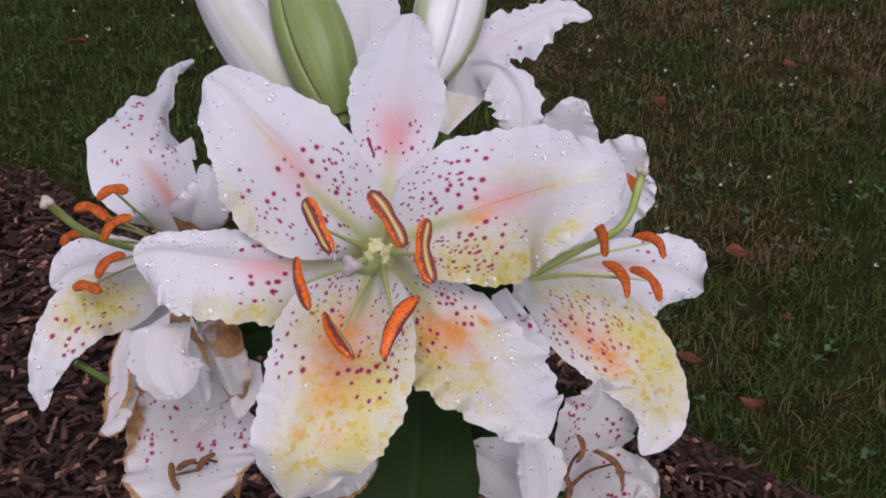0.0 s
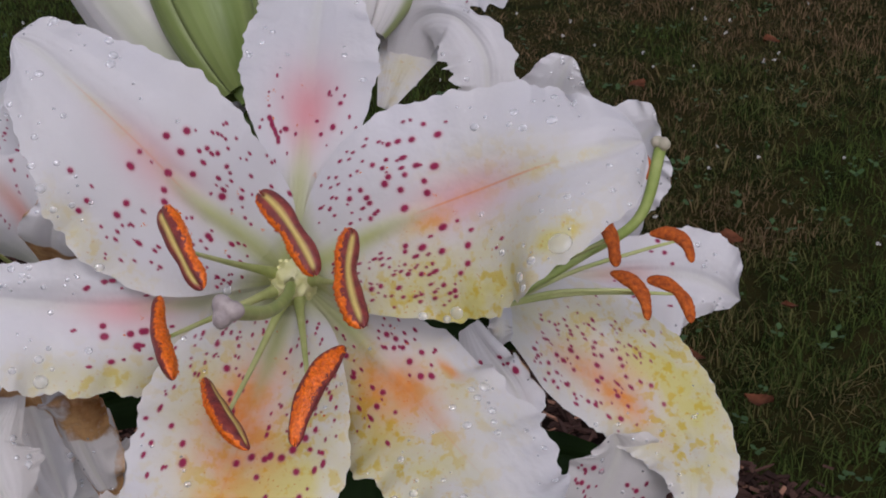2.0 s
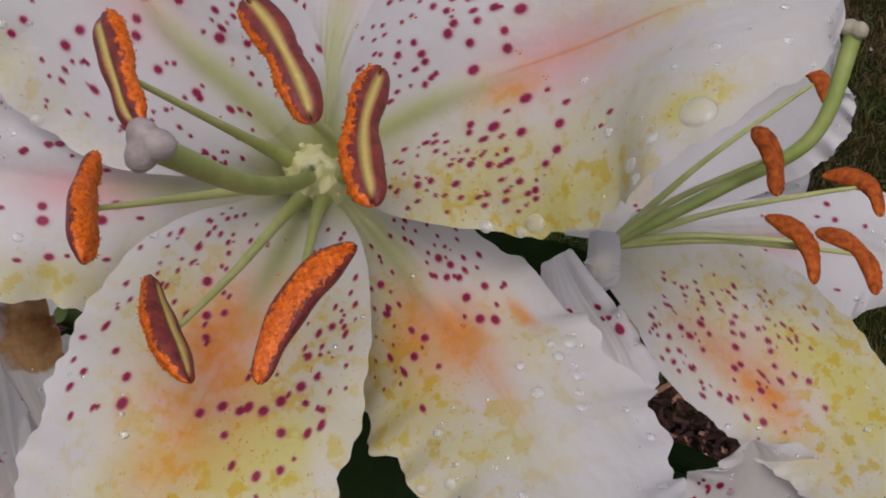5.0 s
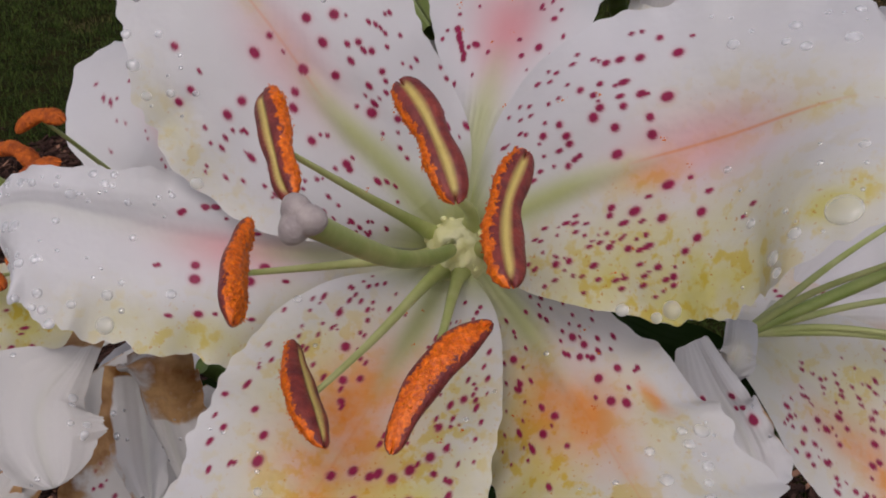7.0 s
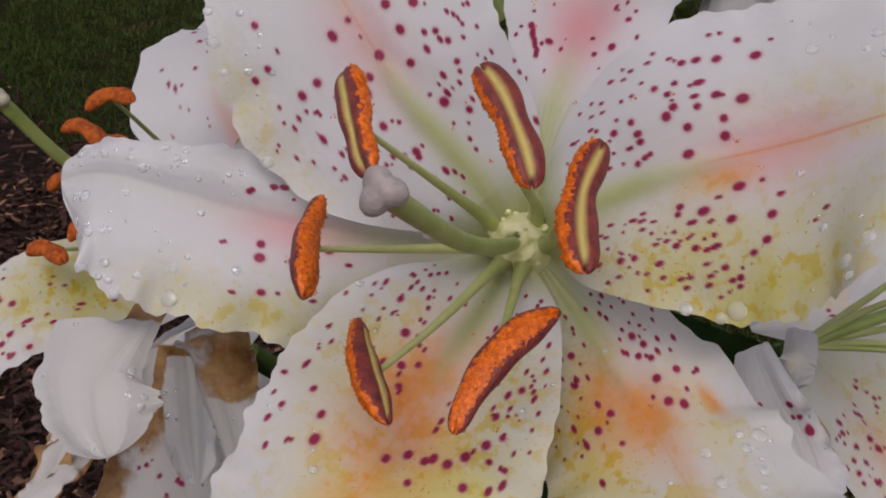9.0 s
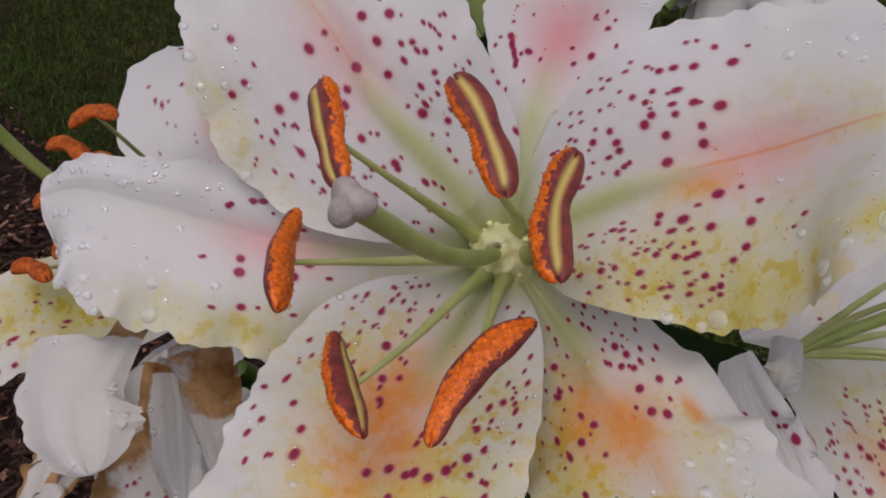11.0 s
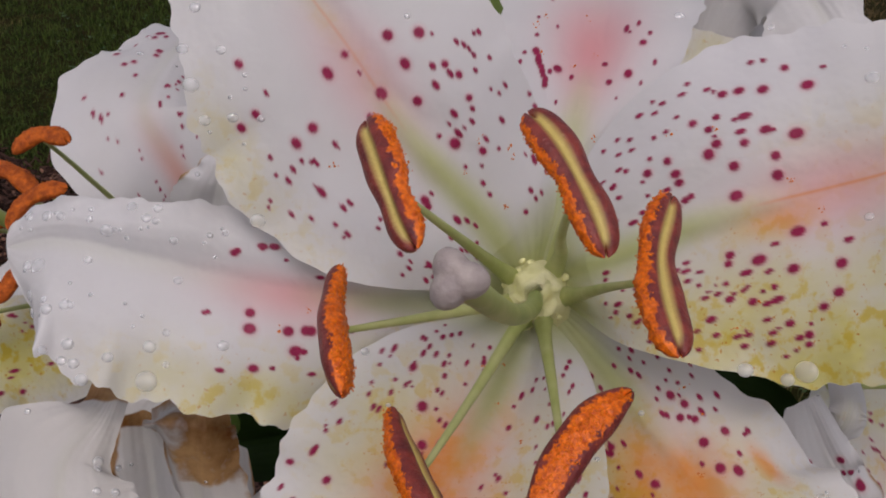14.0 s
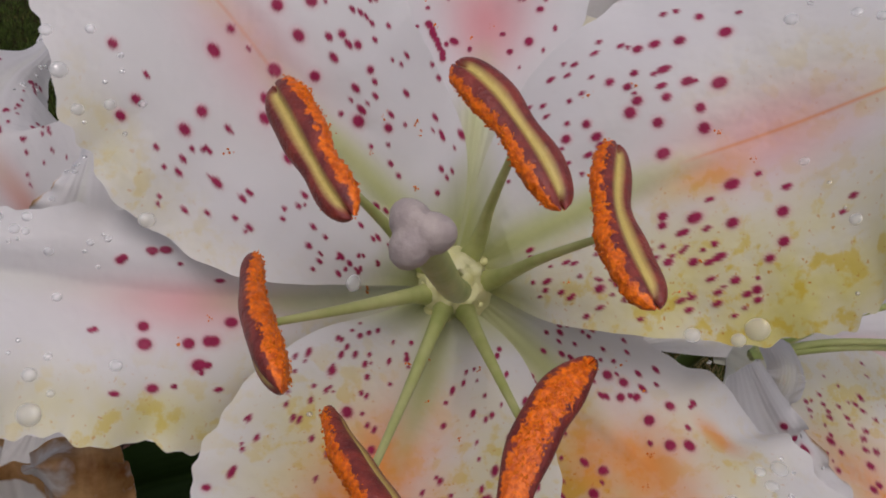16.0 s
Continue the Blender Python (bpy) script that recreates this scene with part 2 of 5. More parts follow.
def tepal_mesh(name, stations, mat, spots=(), nu=90, nv=49, look_of=None, thick=0.7, specks=0, tiny=0, **shape):
    """A closed tepal with its pigments kept as values at the points; millimetres in, metres out."""
    q = dict(blush=0, blush_at=0.42, blush_wide=0.22, nectar=0.0, nectar_end=0.44, stain=(), flame=(), dry=0.0, dry_top=-1.0, rib=1.0, line=0.0)
    q.update(look_of or {})
    us, vs = np.linspace(0, 1, nu), np.linspace(-1, 1, nv)
    vs = np.sign(vs) * np.abs(vs) ** 0.9
    U, V = [x.ravel() for x in np.meshgrid(us, vs, indexing="ij")]
    P, N, T = blade(stations, U, V, **shape)
    rng = np.random.default_rng(int(sum(ord(ch) for ch in name) + 10 * len(stations) + abs(stations[2][0]) * 7))
    spot, halo = np.zeros(len(U)), np.zeros(len(U))
    marks = []
    for key, size in (("large", 0.82), ("medium", 0.60), ("small", 0.38)):
        marks += [(u0, v0, size * rng.uniform(0.85, 1.15)) for u0, v0 in (spots or {}).get(key, ())]
    for _ in range(tiny):
        marks.append((rng.uniform(0.13, 0.40), rng.choice([-1, 1]) * rng.uniform(0.15, 0.88), rng.uniform(0.24, 0.46)))
    for _ in range(specks):
        k = rng.random()
        marks.append((0.16 + 0.40 * k + 0.04 * rng.random(), rng.choice([-1, 1]) * (0.16 + 0.62 * rng.random()), 0.28 + 0.75 * k * rng.random() + 0.12 * rng.random()))
    if marks:
        mk = np.array(marks)
        C, CN, CT = blade(stations, mk[:, 0], mk[:, 1], **shape)
        for (u0, v0, r), c, t in zip(marks, C, CT):
            near = np.abs(U - u0) < 0.09
            d = P[near] - c
            along = d @ t
            dist = np.sqrt(np.maximum((d ** 2).sum(1) - along ** 2, 0) + (along / rng.uniform(1.0, 1.4 + 0.9 * (r < 0.6))) ** 2) / r
            spot[near] = np.maximum(spot[near], np.clip((1.16 - dist) / 0.34, 0, 1))
            halo[near] = np.maximum(halo[near], (0.34 if r > 0.6 else 0.12) * np.clip((1.9 - dist) / 1.0, 0, 1))
    att = {"spot": spot, "halo": halo}
    k = np.abs(V)
    att["vein"] = np.exp(-(k / 0.10) ** 2) * np.clip((U - 0.2) * 3, 0, 1)
    val = spline(np.asarray(stations, float), U)
    kmm = k * np.where(V < 0, val[:, 3], val[:, 5])
    att["nectar"] = q["nectar"] * np.maximum(np.exp(-(kmm / (2.1 + 7 * np.clip(0.32 - U, 0, 1))) ** 2), np.clip((0.15 - U) / 0.1, 0, 1)) * np.clip((q["nectar_end"] - U) / 0.15, 0, 1)
    att["line"] = q["line"] * np.exp(-(kmm / 0.22) ** 2) * np.clip((U - 0.34) / 0.06, 0, 1) * np.clip((0.72 - U) / 0.12, 0, 1)
    att["blush"] = q["blush"] * np.exp(-(k / q["blush_wide"]) ** 2) * np.exp(-((U - q["blush_at"]) / 0.12) ** 2)
    for key in ("stain", "flame"):
        a = np.zeros(len(U))
        for u0, v0, su, sv, w in q[key]:
            a = np.maximum(a, w * np.exp(-((U - u0) / su) ** 2 - ((V - v0) / sv) ** 2))
        att["amber" if key == "flame" else key] = a
    att["dry"] = np.clip(np.maximum(q["dry"] * np.maximum(k ** (4 if q["dry"] < 1.25 else 2), np.clip(U - 0.75, 0, 1) * 3), np.clip((q["dry_top"] - U) / 0.12, 0, 1)), 0, 1)
    att["ribs"] = q["rib"] * (0.5 + 0.5 * np.cos(V * 34)) * np.clip(1 - k, 0, 1)
    P = P + N * (0.18 * spot)[:, None]
    step = 4 if nu > 120 else 2
    ui, vi = np.arange(0, nu, step), np.arange(0, nv, step)
    if ui[-1] != nu - 1:
        ui = np.append(ui, nu - 1)
    if vi[-1] != nv - 1:
        vi = np.append(vi, nv - 1)
    idx = (ui[:, None] * nv + vi[None, :]).ravel()
    rim = np.minimum(1, np.minimum((1 - k[idx]) * 6, (1 - U[idx]) * 12))
    back = P[idx] - N[idx] * (0.06 + thick * rim)[:, None]
    verts = np.concatenate([P, back]) * 0.001
    faces = np.concatenate([grid_faces(nu, nv), grid_faces(len(ui), len(vi), len(P), True)])
    full = {key: np.concatenate([val, (0.0 if key in ("spot", "halo", "stain") else 0.5) * val[idx]]) for key, val in att.items()}
    return mesh_from(name, verts, faces, mat, full)


def tube(path, radii, sides=12, seg=24):
    """Vertices and faces of a round stalk along a smooth curve, closed at both ends."""
    u = np.linspace(0, 1, seg)
    c, r = spline(path, u), spline(np.asarray(radii, float)[:, None], u)[:, 0]
    t = np.gradient(c, axis=0)
    t /= np.linalg.norm(t, axis=1)[:, None]
    ref = np.array([0.31, 0.2, 0.93]) if abs(t[0] @ np.array([0.31, 0.2, 0.93])) < 0.9 else np.array([1.0, 0, 0])
    a = np.cross(t, ref)
    a /= np.linalg.norm(a, axis=1)[:, None]
    b = np.cross(t, a)
    ph = np.linspace(0, 2 * np.pi, sides, endpoint=False)
    v = (c[:, None] + r[:, None, None] * (np.cos(ph)[None, :, None] * a[:, None] + np.sin(ph)[None, :, None] * b[:, None])).reshape(-1, 3)
    f = grid_faces(seg, sides, wrap=True).tolist()
    f.append(list(range(sides)))
    f.append([len(v) - 1 - i for i in range(sides)])
    return v, f


def stalk(name, path, radii, mat, parent, label="", sides=12, seg=24, scale=0.001):
    v, f = tube(path, radii, sides, seg)
    return part_of(name, mesh_from(name, v * scale, f, mat), parent, label)


def anther_mesh(top, bottom, bow, face, radius=2.6, mat=None, seed=0, rough=0.22, dust_from=1.30, count=280, turned=0.0):
    """A split anther: two dark lobes, a pale seam between them and pollen along the sides."""
    nu, nv = 54, 40
    top, bottom, bow = np.array(top, float), np.array(bottom, float), np.array(bow, float)
    u = np.linspace(0, 1, nu)
    c = top + (bottom - top) * u[:, None] + bow * (4 * u * (1 - u))[:, None] + np.array([0.14, 0.0, 0.1]) * np.sin(6.3 * u + seed)[:, None]
    t = np.gradient(c, axis=0)
    t /= np.linalg.norm(t, axis=1)[:, None]
    n = np.array([0, -1.0, 0]) + t * t[:, 1:2]
    n /= np.linalg.norm(n, axis=1)[:, None]
    s = np.cross(t, n)
    fa = radians(face)
    n2, s2 = n * math.cos(fa) + s * math.sin(fa), s * math.cos(fa) - n * math.sin(fa)
    ph = np.linspace(-np.pi, np.pi, nv, endpoint=False)
    cap = np.sqrt(np.clip(1 - np.abs(2 * u - 1) ** 4, 0.01, 1)) * (1 + 0.12 * np.sin(7 * u + seed) + 0.05 * np.sin(17 * u + 2 * seed))
    rng = np.random.default_rng(seed + 5)
    off = np.abs((ph - turned + np.pi) % (2 * np.pi) - np.pi)
    pol = np.clip((off - dust_from + 0.15) / 0.5, 0, 1)
    w = 1 + 0.12 * np.cos(2 * ph + np.pi) - 0.32 * np.exp(-(ph / 0.30) ** 2)
    r = radius * cap[:, None] * w[None, :]
    r = r + rough * pol[None, :] * rng.normal(size=(nu, nv)) * cap[:, None]
    v = c[:, None] + r[..., None] * (np.cos(ph)[None, :, None] * n2[:, None] * 0.85 + np.sin(ph)[None, :, None] * s2[:, None] * 1.05)
    notch = np.exp(-(np.sin(ph) / 0.42) ** 2)[None, :] * (np.clip((0.14 - u) / 0.14, 0, 1) - 0.6 * np.clip((u - 0.88) / 0.12, 0, 1))[:, None]
    v = v + (1.9 * notch)[..., None] * t[:, None]
    stripe = np.tile(np.clip(1.5 - np.abs(ph) / 0.30, 0, 1), (nu, 1)) * np.clip(np.minimum(u, 1 - u) * 14, 0, 1)[:, None]
    pollen = np.tile(np.clip(0.5 + (off - dust_from) / 0.9, 0, 1), (nu, 1)) + (0.10 * np.sin(11 * u + seed) + 0.16 * (u - 0.5))[:, None]
    f = grid_faces(nu, nv, wrap=True).tolist() + [list(range(nv)), [nu * nv - 1 - i for i in range(nv)]]
    me = mesh_from("anther", v.reshape(-1, 3) * 0.001, f, mat or ANTHER, {"stripe": stripe.ravel(), "pollen": pollen.ravel()})
    edge, lumps = [], rng.integers(4, nu - 4, 9)
    for _ in range(count):
        i, p = int(np.clip(rng.choice(lumps) + rng.normal(0, 2.5), 3, nu - 4)), turned + rng.choice([-1, 1]) * rng.uniform(dust_from, dust_from + 1.1)
        j = int((p + np.pi) / (2 * np.pi) * nv) % nv
        edge.append(v[i, j] + rng.normal(size=3) * 0.16)
    return me, edge


OCTA = np.array([(1, 0, 0), (-1, 0, 0), (0, 1, 0), (0, -1, 0), (0, 0, 1), (0, 0, -1)], float)
OCTA_F = np.array([(0, 2, 4), (2, 1, 4), (1, 3, 4), (3, 0, 4), (2, 0, 5), (1, 2, 5), (3, 1, 5), (0, 3, 5)])


def grains(name, places, size, mat, parent, seed=1, label=""):
    rng = np.random.default_rng(seed)
    p = np.array(places)
    r = size * rng.uniform(0.6, 1.5, (len(p), 1, 1))
    v = (p[:, None] + OCTA[None] * r * rng.uniform(0.7, 1.3, (len(p), 6, 1))).reshape(-1, 3)
    f = (OCTA_F[None] + 6 * np.arange(len(p))[:, None, None]).reshape(-1, 3)
    return part_of(name, mesh_from(name, v * 0.001, f, mat), parent, label)


def drop_mesh():
    bm = bmesh.new()
    bmesh.ops.create_icosphere(bm, subdivisions=3, radius=1.0)
    for v in bm.verts:
        v.co.z = v.co.z * 0.45 if v.co.z > 0 else v.co.z * 0.12
    me = bpy.data.meshes.new("water_drop")
    bm.to_mesh(me)
    bm.free()
    me.materials.append(WATER)
    me.polygons.foreach_set("use_smooth", [True] * len(me.polygons))
    return me


DROP = drop_mesh()


def add_drops(petal, stations, shape, places):
    pl = np.array(places, float)
    P, N, T = blade(stations, pl[:, 0], pl[:, 1], **shape)
    # normals from neighbouring points
    Pu = blade(stations, np.minimum(pl[:, 0] + 0.01, 1), pl[:, 1], **shape)[0] - P
    Pv = blade(stations, pl[:, 0], pl[:, 1] * 0.96, **shape)[0] - P
    for (u, v, r), p, a, b, n0 in zip(places, P, Pu, Pv, N):
        n = np.cross(a, b)
        n = n / (np.linalg.norm(n) + 1e-9)
        n = n if n @ n0 > 0 else -n
        ob = new("water_drop", DROP)
        ob.visible_shadow = False
        ob.parent = petal
        ob.matrix_basis = Matrix.LocRotScale(Vector(p * 0.001), Vector(n).to_track_quat("Z", "Y"), Vector((r * 0.001, r * 0.00088, r * 0.001)))


def flower(name, origin, label, group="lily flowers"):
    ob = new(name)
    ob.matrix_world = HEAD @ Matrix.Translation(origin)
    return tagged(ob, label, "flower", group)


# ---- ground: lawn and bark bed ----
def bed_edge(x):
    """The bed's border on the ground, as y for each x."""
    x = np.asarray(x, float)
    return 1.80 - 0.62 * x - 1.0 * np.maximum(0, x - 0.34) - 0.05 * np.sin(6 * x) - 0.03 * np.sin(17 * x + 1)


def build_ground():
    n = 90
    xs = np.sign(np.linspace(-1, 1, n)) * np.abs(np.linspace(-1, 1, n)) ** 4 * 300
    X, Y = [a.ravel() for a in np.meshgrid(xs, xs + 1.5, indexing="ij")]
    rough = np.exp(-(X ** 2 + (Y - 2) ** 2) / 60)
    Z = 0.012 * rough * (np.sin(3.1 * X + 1) * np.sin(2.3 * Y) + 0.5 * np.sin(7 * X) * np.sin(6 * Y + 2)) - 0.012
    g = new("ground", mesh_from("ground", np.stack([X, Y, Z], 1), grid_faces(n, n, flip=True), THATCH))
    tagged(g, "dark thatch and soil under a summer lawn", "ground", kind="structure")
    # soil of the bed, one low mound over the lawn's level
    nx, ny = 60, 50
    us, ws = np.linspace(-3.2, 1.25, nx), np.linspace(0, 1, ny)
    X, W = np.meshgrid(us, ws, indexing="ij")
    Y = -0.9 + (bed_edge(X) + 0.9) * W
    Z = 0.012 + 0.02 * np.sin(W * np.pi) + 0.006 * np.sin(9 * X) * np.sin(8 * Y) - 0.05 * (np.abs(W - 0.5) > 0.495)
    s = new("bed_soil", mesh_from("bed_soil", np.stack([X, Y, Z], -1).reshape(-1, 3), grid_faces(nx, ny, flip=True), SOIL))
    tagged(s, "dark damp soil of the flower bed", "soil", kind="structure")


def build_chips(count=30000):
    rng = np.random.default_rng(11)
    x = rng.uniform(-1.7, 1.1, count)
    y = bed_edge(x) - 0.02 - rng.uniform(0, 1, count) ** 1.2 * 1.25
    wide = rng.random(count) < 0.35
    x = np.where(wide, rng.uniform(-3.1, 1.15, count), x)
    y = np.where(wide, -0.85 + (bed_edge(x) + 0.83) * rng.random(count), y)
    y = y + (rng.random(count) < 0.05) * rng.uniform(0, 0.12, count)
    ln, wd, th = rng.gamma(2.0, 0.0042, count) + 0.004, rng.uniform(0.0018, 0.0062, count), rng.uniform(0.001, 0.003, count)
    box = np.array([(a, b, c) for c in (-1, 1) for a, b in ((-1, -0.7), (0.8, -1), (1, 0.6), (-0.9, 1))], float)
    v = box[None] * np.stack([ln, wd, th], 1)[:, None] * rng.uniform(0.6, 1.1, (count, 8, 1))
    yaw, tip, roll = rng.uniform(0, 6.28, count), rng.normal(0, 0.35, count), rng.normal(0, 0.5, count)
    cy, sy, ct, st, cr, sr = np.cos(yaw), np.sin(yaw), np.cos(tip), np.sin(tip), np.cos(roll), np.sin(roll)
    vy, vz = v[..., 1] * cr[:, None] - v[..., 2] * sr[:, None], v[..., 1] * sr[:, None] + v[..., 2] * cr[:, None]
    vx, vz = v[..., 0] * ct[:, None] - vz * st[:, None], v[..., 0] * st[:, None] + vz * ct[:, None]
    X, Y = vx * cy[:, None] - vy * sy[:, None], vx * sy[:, None] + vy * cy[:, None]
    z = 0.036 + rng.uniform(-0.004, 0.016, count)
    V = np.stack([X + x[:, None], Y + y[:, None], vz + z[:, None]], -1).reshape(-1, 3)
    q = np.array([(0, 3, 2, 1), (4, 5, 6, 7), (0, 1, 5, 4), (1, 2, 6, 5), (2, 3, 7, 6), (3, 0, 4, 7)])
    F = (q[None] + 8 * np.arange(count)[:, None, None]).reshape(-1, 4)
    ob = new("bark_mulch", mesh_from("bark_mulch", V, F, CHIPS, smooth=False))
    tagged(ob, "dark shredded bark mulch over the flower bed", "mulch", kind="stuff")


def build_grass(count=420000):
    rng = np.random.default_rng(5)
    y = 0.9 + rng.uniform(0, 1, count) ** 1.35 * 5.0
    x = rng.uniform(-1, 1, count) * (0.75 + 0.52 * y)
    far = rng.random(count) < 0.22
    x, y = np.where(far, rng.uniform(-5, 5, count), x), np.where(far, rng.uniform(-4, 7, count), y)
    keep = (y < -0.9) | (x > 1.25) | (x < -3.2) | (y > bed_edge(x) - 0.02 + rng.normal(0, 0.045, count))
    x, y = x[keep], y[keep]
    thin = np.array([noise.noise(Vector((a * 9, b * 9, 8.0))) + 0.6 * noise.noise(Vector((a * 26, b * 26, 2.0))) for a, b in zip(x, y)])
    keep = thin + rng.uniform(-0.45, 0.9, len(x)) > 0.0
    x, y = x[keep], y[keep]
    n = len(x)
    patch = np.array([noise.noise(Vector((a * 1.6, b * 1.6, 0.3))) + 0.5 * noise.noise(Vector((a * 5, b * 5, 4.0))) for a, b in zip(x, y)])
    dry = np.clip(0.14 - 0.22 * np.clip(-x - 0.1, 0, 1) + 0.75 * patch + 0.45 * np.clip(x + 0.4, 0, 1) * np.clip((y - 1.9) / 0.8, 0, 1), 0, 1)
    h = rng.uniform(0.014, 0.040, n) * (1 - 0.3 * dry) * (1 + 0.5 * (rng.random(n) < 0.06))
    w = rng.uniform(0.0005, 0.0013, n) * (0.7 + 0.16 * y)
    w = w * np.where(rng.random(n) < 0.03, 2.2, 1.0)
    az, lean = rng.uniform(0, 6.28, n), rng.gamma(2.2, 0.42, n) * h
    dx, dy = np.cos(az), np.sin(az)
    px, py = -dy * w, dx * w
    z0 = np.full(n, -0.012)
    rows = []
    for k, wk, lk in ((0.0, 1.0, 0.0), (0.55, 0.85, 0.35)):
        for sgn in (-1, 1):
            rows.append(np.stack([x + dx * lean * lk + sgn * px * wk, y + dy * lean * lk + sgn * py * wk, z0 + h * k], 1))
    rows.append(np.stack([x + dx * lean, y + dy * lean, z0 + h * np.clip(1.0 - 0.22 * lean / h, 0.25, 1)], 1))
    V = np.stack(rows, 1).reshape(-1, 3)
    base = 5 * np.arange(n)[:, None]
    F = np.concatenate([base + np.array([[0, 1, 3]]), base + np.array([[0, 3, 2]]), base + np.array([[2, 3, 4]])])
    ob = new("grass", mesh_from("grass", V, F, GRASS, {"dry": np.repeat(dry, 5)}))
    tagged(ob, "short mown lawn grass, green with brownish dry patches", "grass", kind="stuff")
    # clover heads and a few fallen leaves in the lawn
    pts = []
    for _ in range(130):
        yy = rng.uniform(1.9, 4.6)
        xx = rng.uniform(-0.1, 1.0) * (0.3 + 0.42 * yy) if rng.random() < 0.8 else -rng.uniform(0.1, 0.45) * yy
        if yy > bed_edge(xx) + 0.1:
            c = np.array([xx, yy, 0.045 + rng.uniform(0, 0.015)])
            pts += [c + rng.normal(0, 0.0018, 3) for _ in range(6)]
    p = np.array(pts) * 1000
    weeds, faces = [], []
    for _ in range(900):
        yy = rng.uniform(1.2, 4.4)
        xx = rng.uniform(-1, 1) * (0.2 + 0.45 * yy)
        if yy < bed_edge(xx) + 0.03:
            continue
        turn, size = rng.uniform(0, 6.28), rng.uniform(0.006, 0.013)
        for third in range(3):
            a = turn + 2.094 * third + rng.normal(0, 0.2)
            out, across = np.array([math.cos(a), math.sin(a), rng.uniform(-0.2, 0.5)]), np.array([-math.sin(a), math.cos(a), rng.normal(0, 0.3)])
            c = np.array([xx, yy, rng.uniform(0.012, 0.03)])
            first = len(weeds)
            weeds += [c, c + size * (0.7 * out + 0.5 * across), c + size * (1.15 * out + 0.2 * across), c + size * (1.15 * out - 0.2 * across), c + size * (0.7 * out - 0.5 * across)]
            faces.append(list(range(first, first + 5)))
    lw = new("clover_leaves", mesh_from("clover_leaves", weeds, faces, CLOVER_LEAF))
    tagged(lw, "small green clover leaves among the lawn grass", "clover", kind="stuff")
    g = grains("clover_heads", p, 2.0, CLOVER, None, 3)
    tagged(g, "small white clover heads scattered in the lawn", "clover", kind="stuff")


def fallen_leaf(x, y, z, size, turn):
    n = 9
    u, v = [a.ravel() for a in np.meshgrid(np.linspace(0, 1, n), np.linspace(-1, 1, 5), indexing="ij")]
    w = 0.42 * np.sin(np.pi * u ** 0.8) * (1 + 0.12 * np.sin(19 * u))
    P = np.stack([u - 0.5, v * w, 0.12 * np.abs(v) + 0.10 * np.sin(4 * u + turn)], 1) * size
    top = grid_faces(n, 5)
    me = mesh_from("fallen_leaf", np.concatenate([P, P - np.array([0, 0, 0.0006])]), np.concatenate([top, grid_faces(n, 5, 45, True)]), DEADLEAF)
    ob = new("fallen_leaf", me)
    ob.matrix_world = pose(x, y, z, 8, 5, math.degrees(turn))
    tagged(ob, "curled brown dead leaf lying in the grass", "leaf", "fallen leaves")


build_ground()
build_chips()
build_grass()
for k, (x, y, s) in enumerate(((0.58, 1.98, 0.05), (0.42, 1.62, 0.06), (0.50, 1.50, 0.045), (-1.05, 3.2, 0.06), (0.55, 2.75, 0.05), (0.95, 3.0, 0.05), (0.62, 1.75, 0.035))):
    fallen_leaf(x, y, 0.045, s, 1.3 * k)

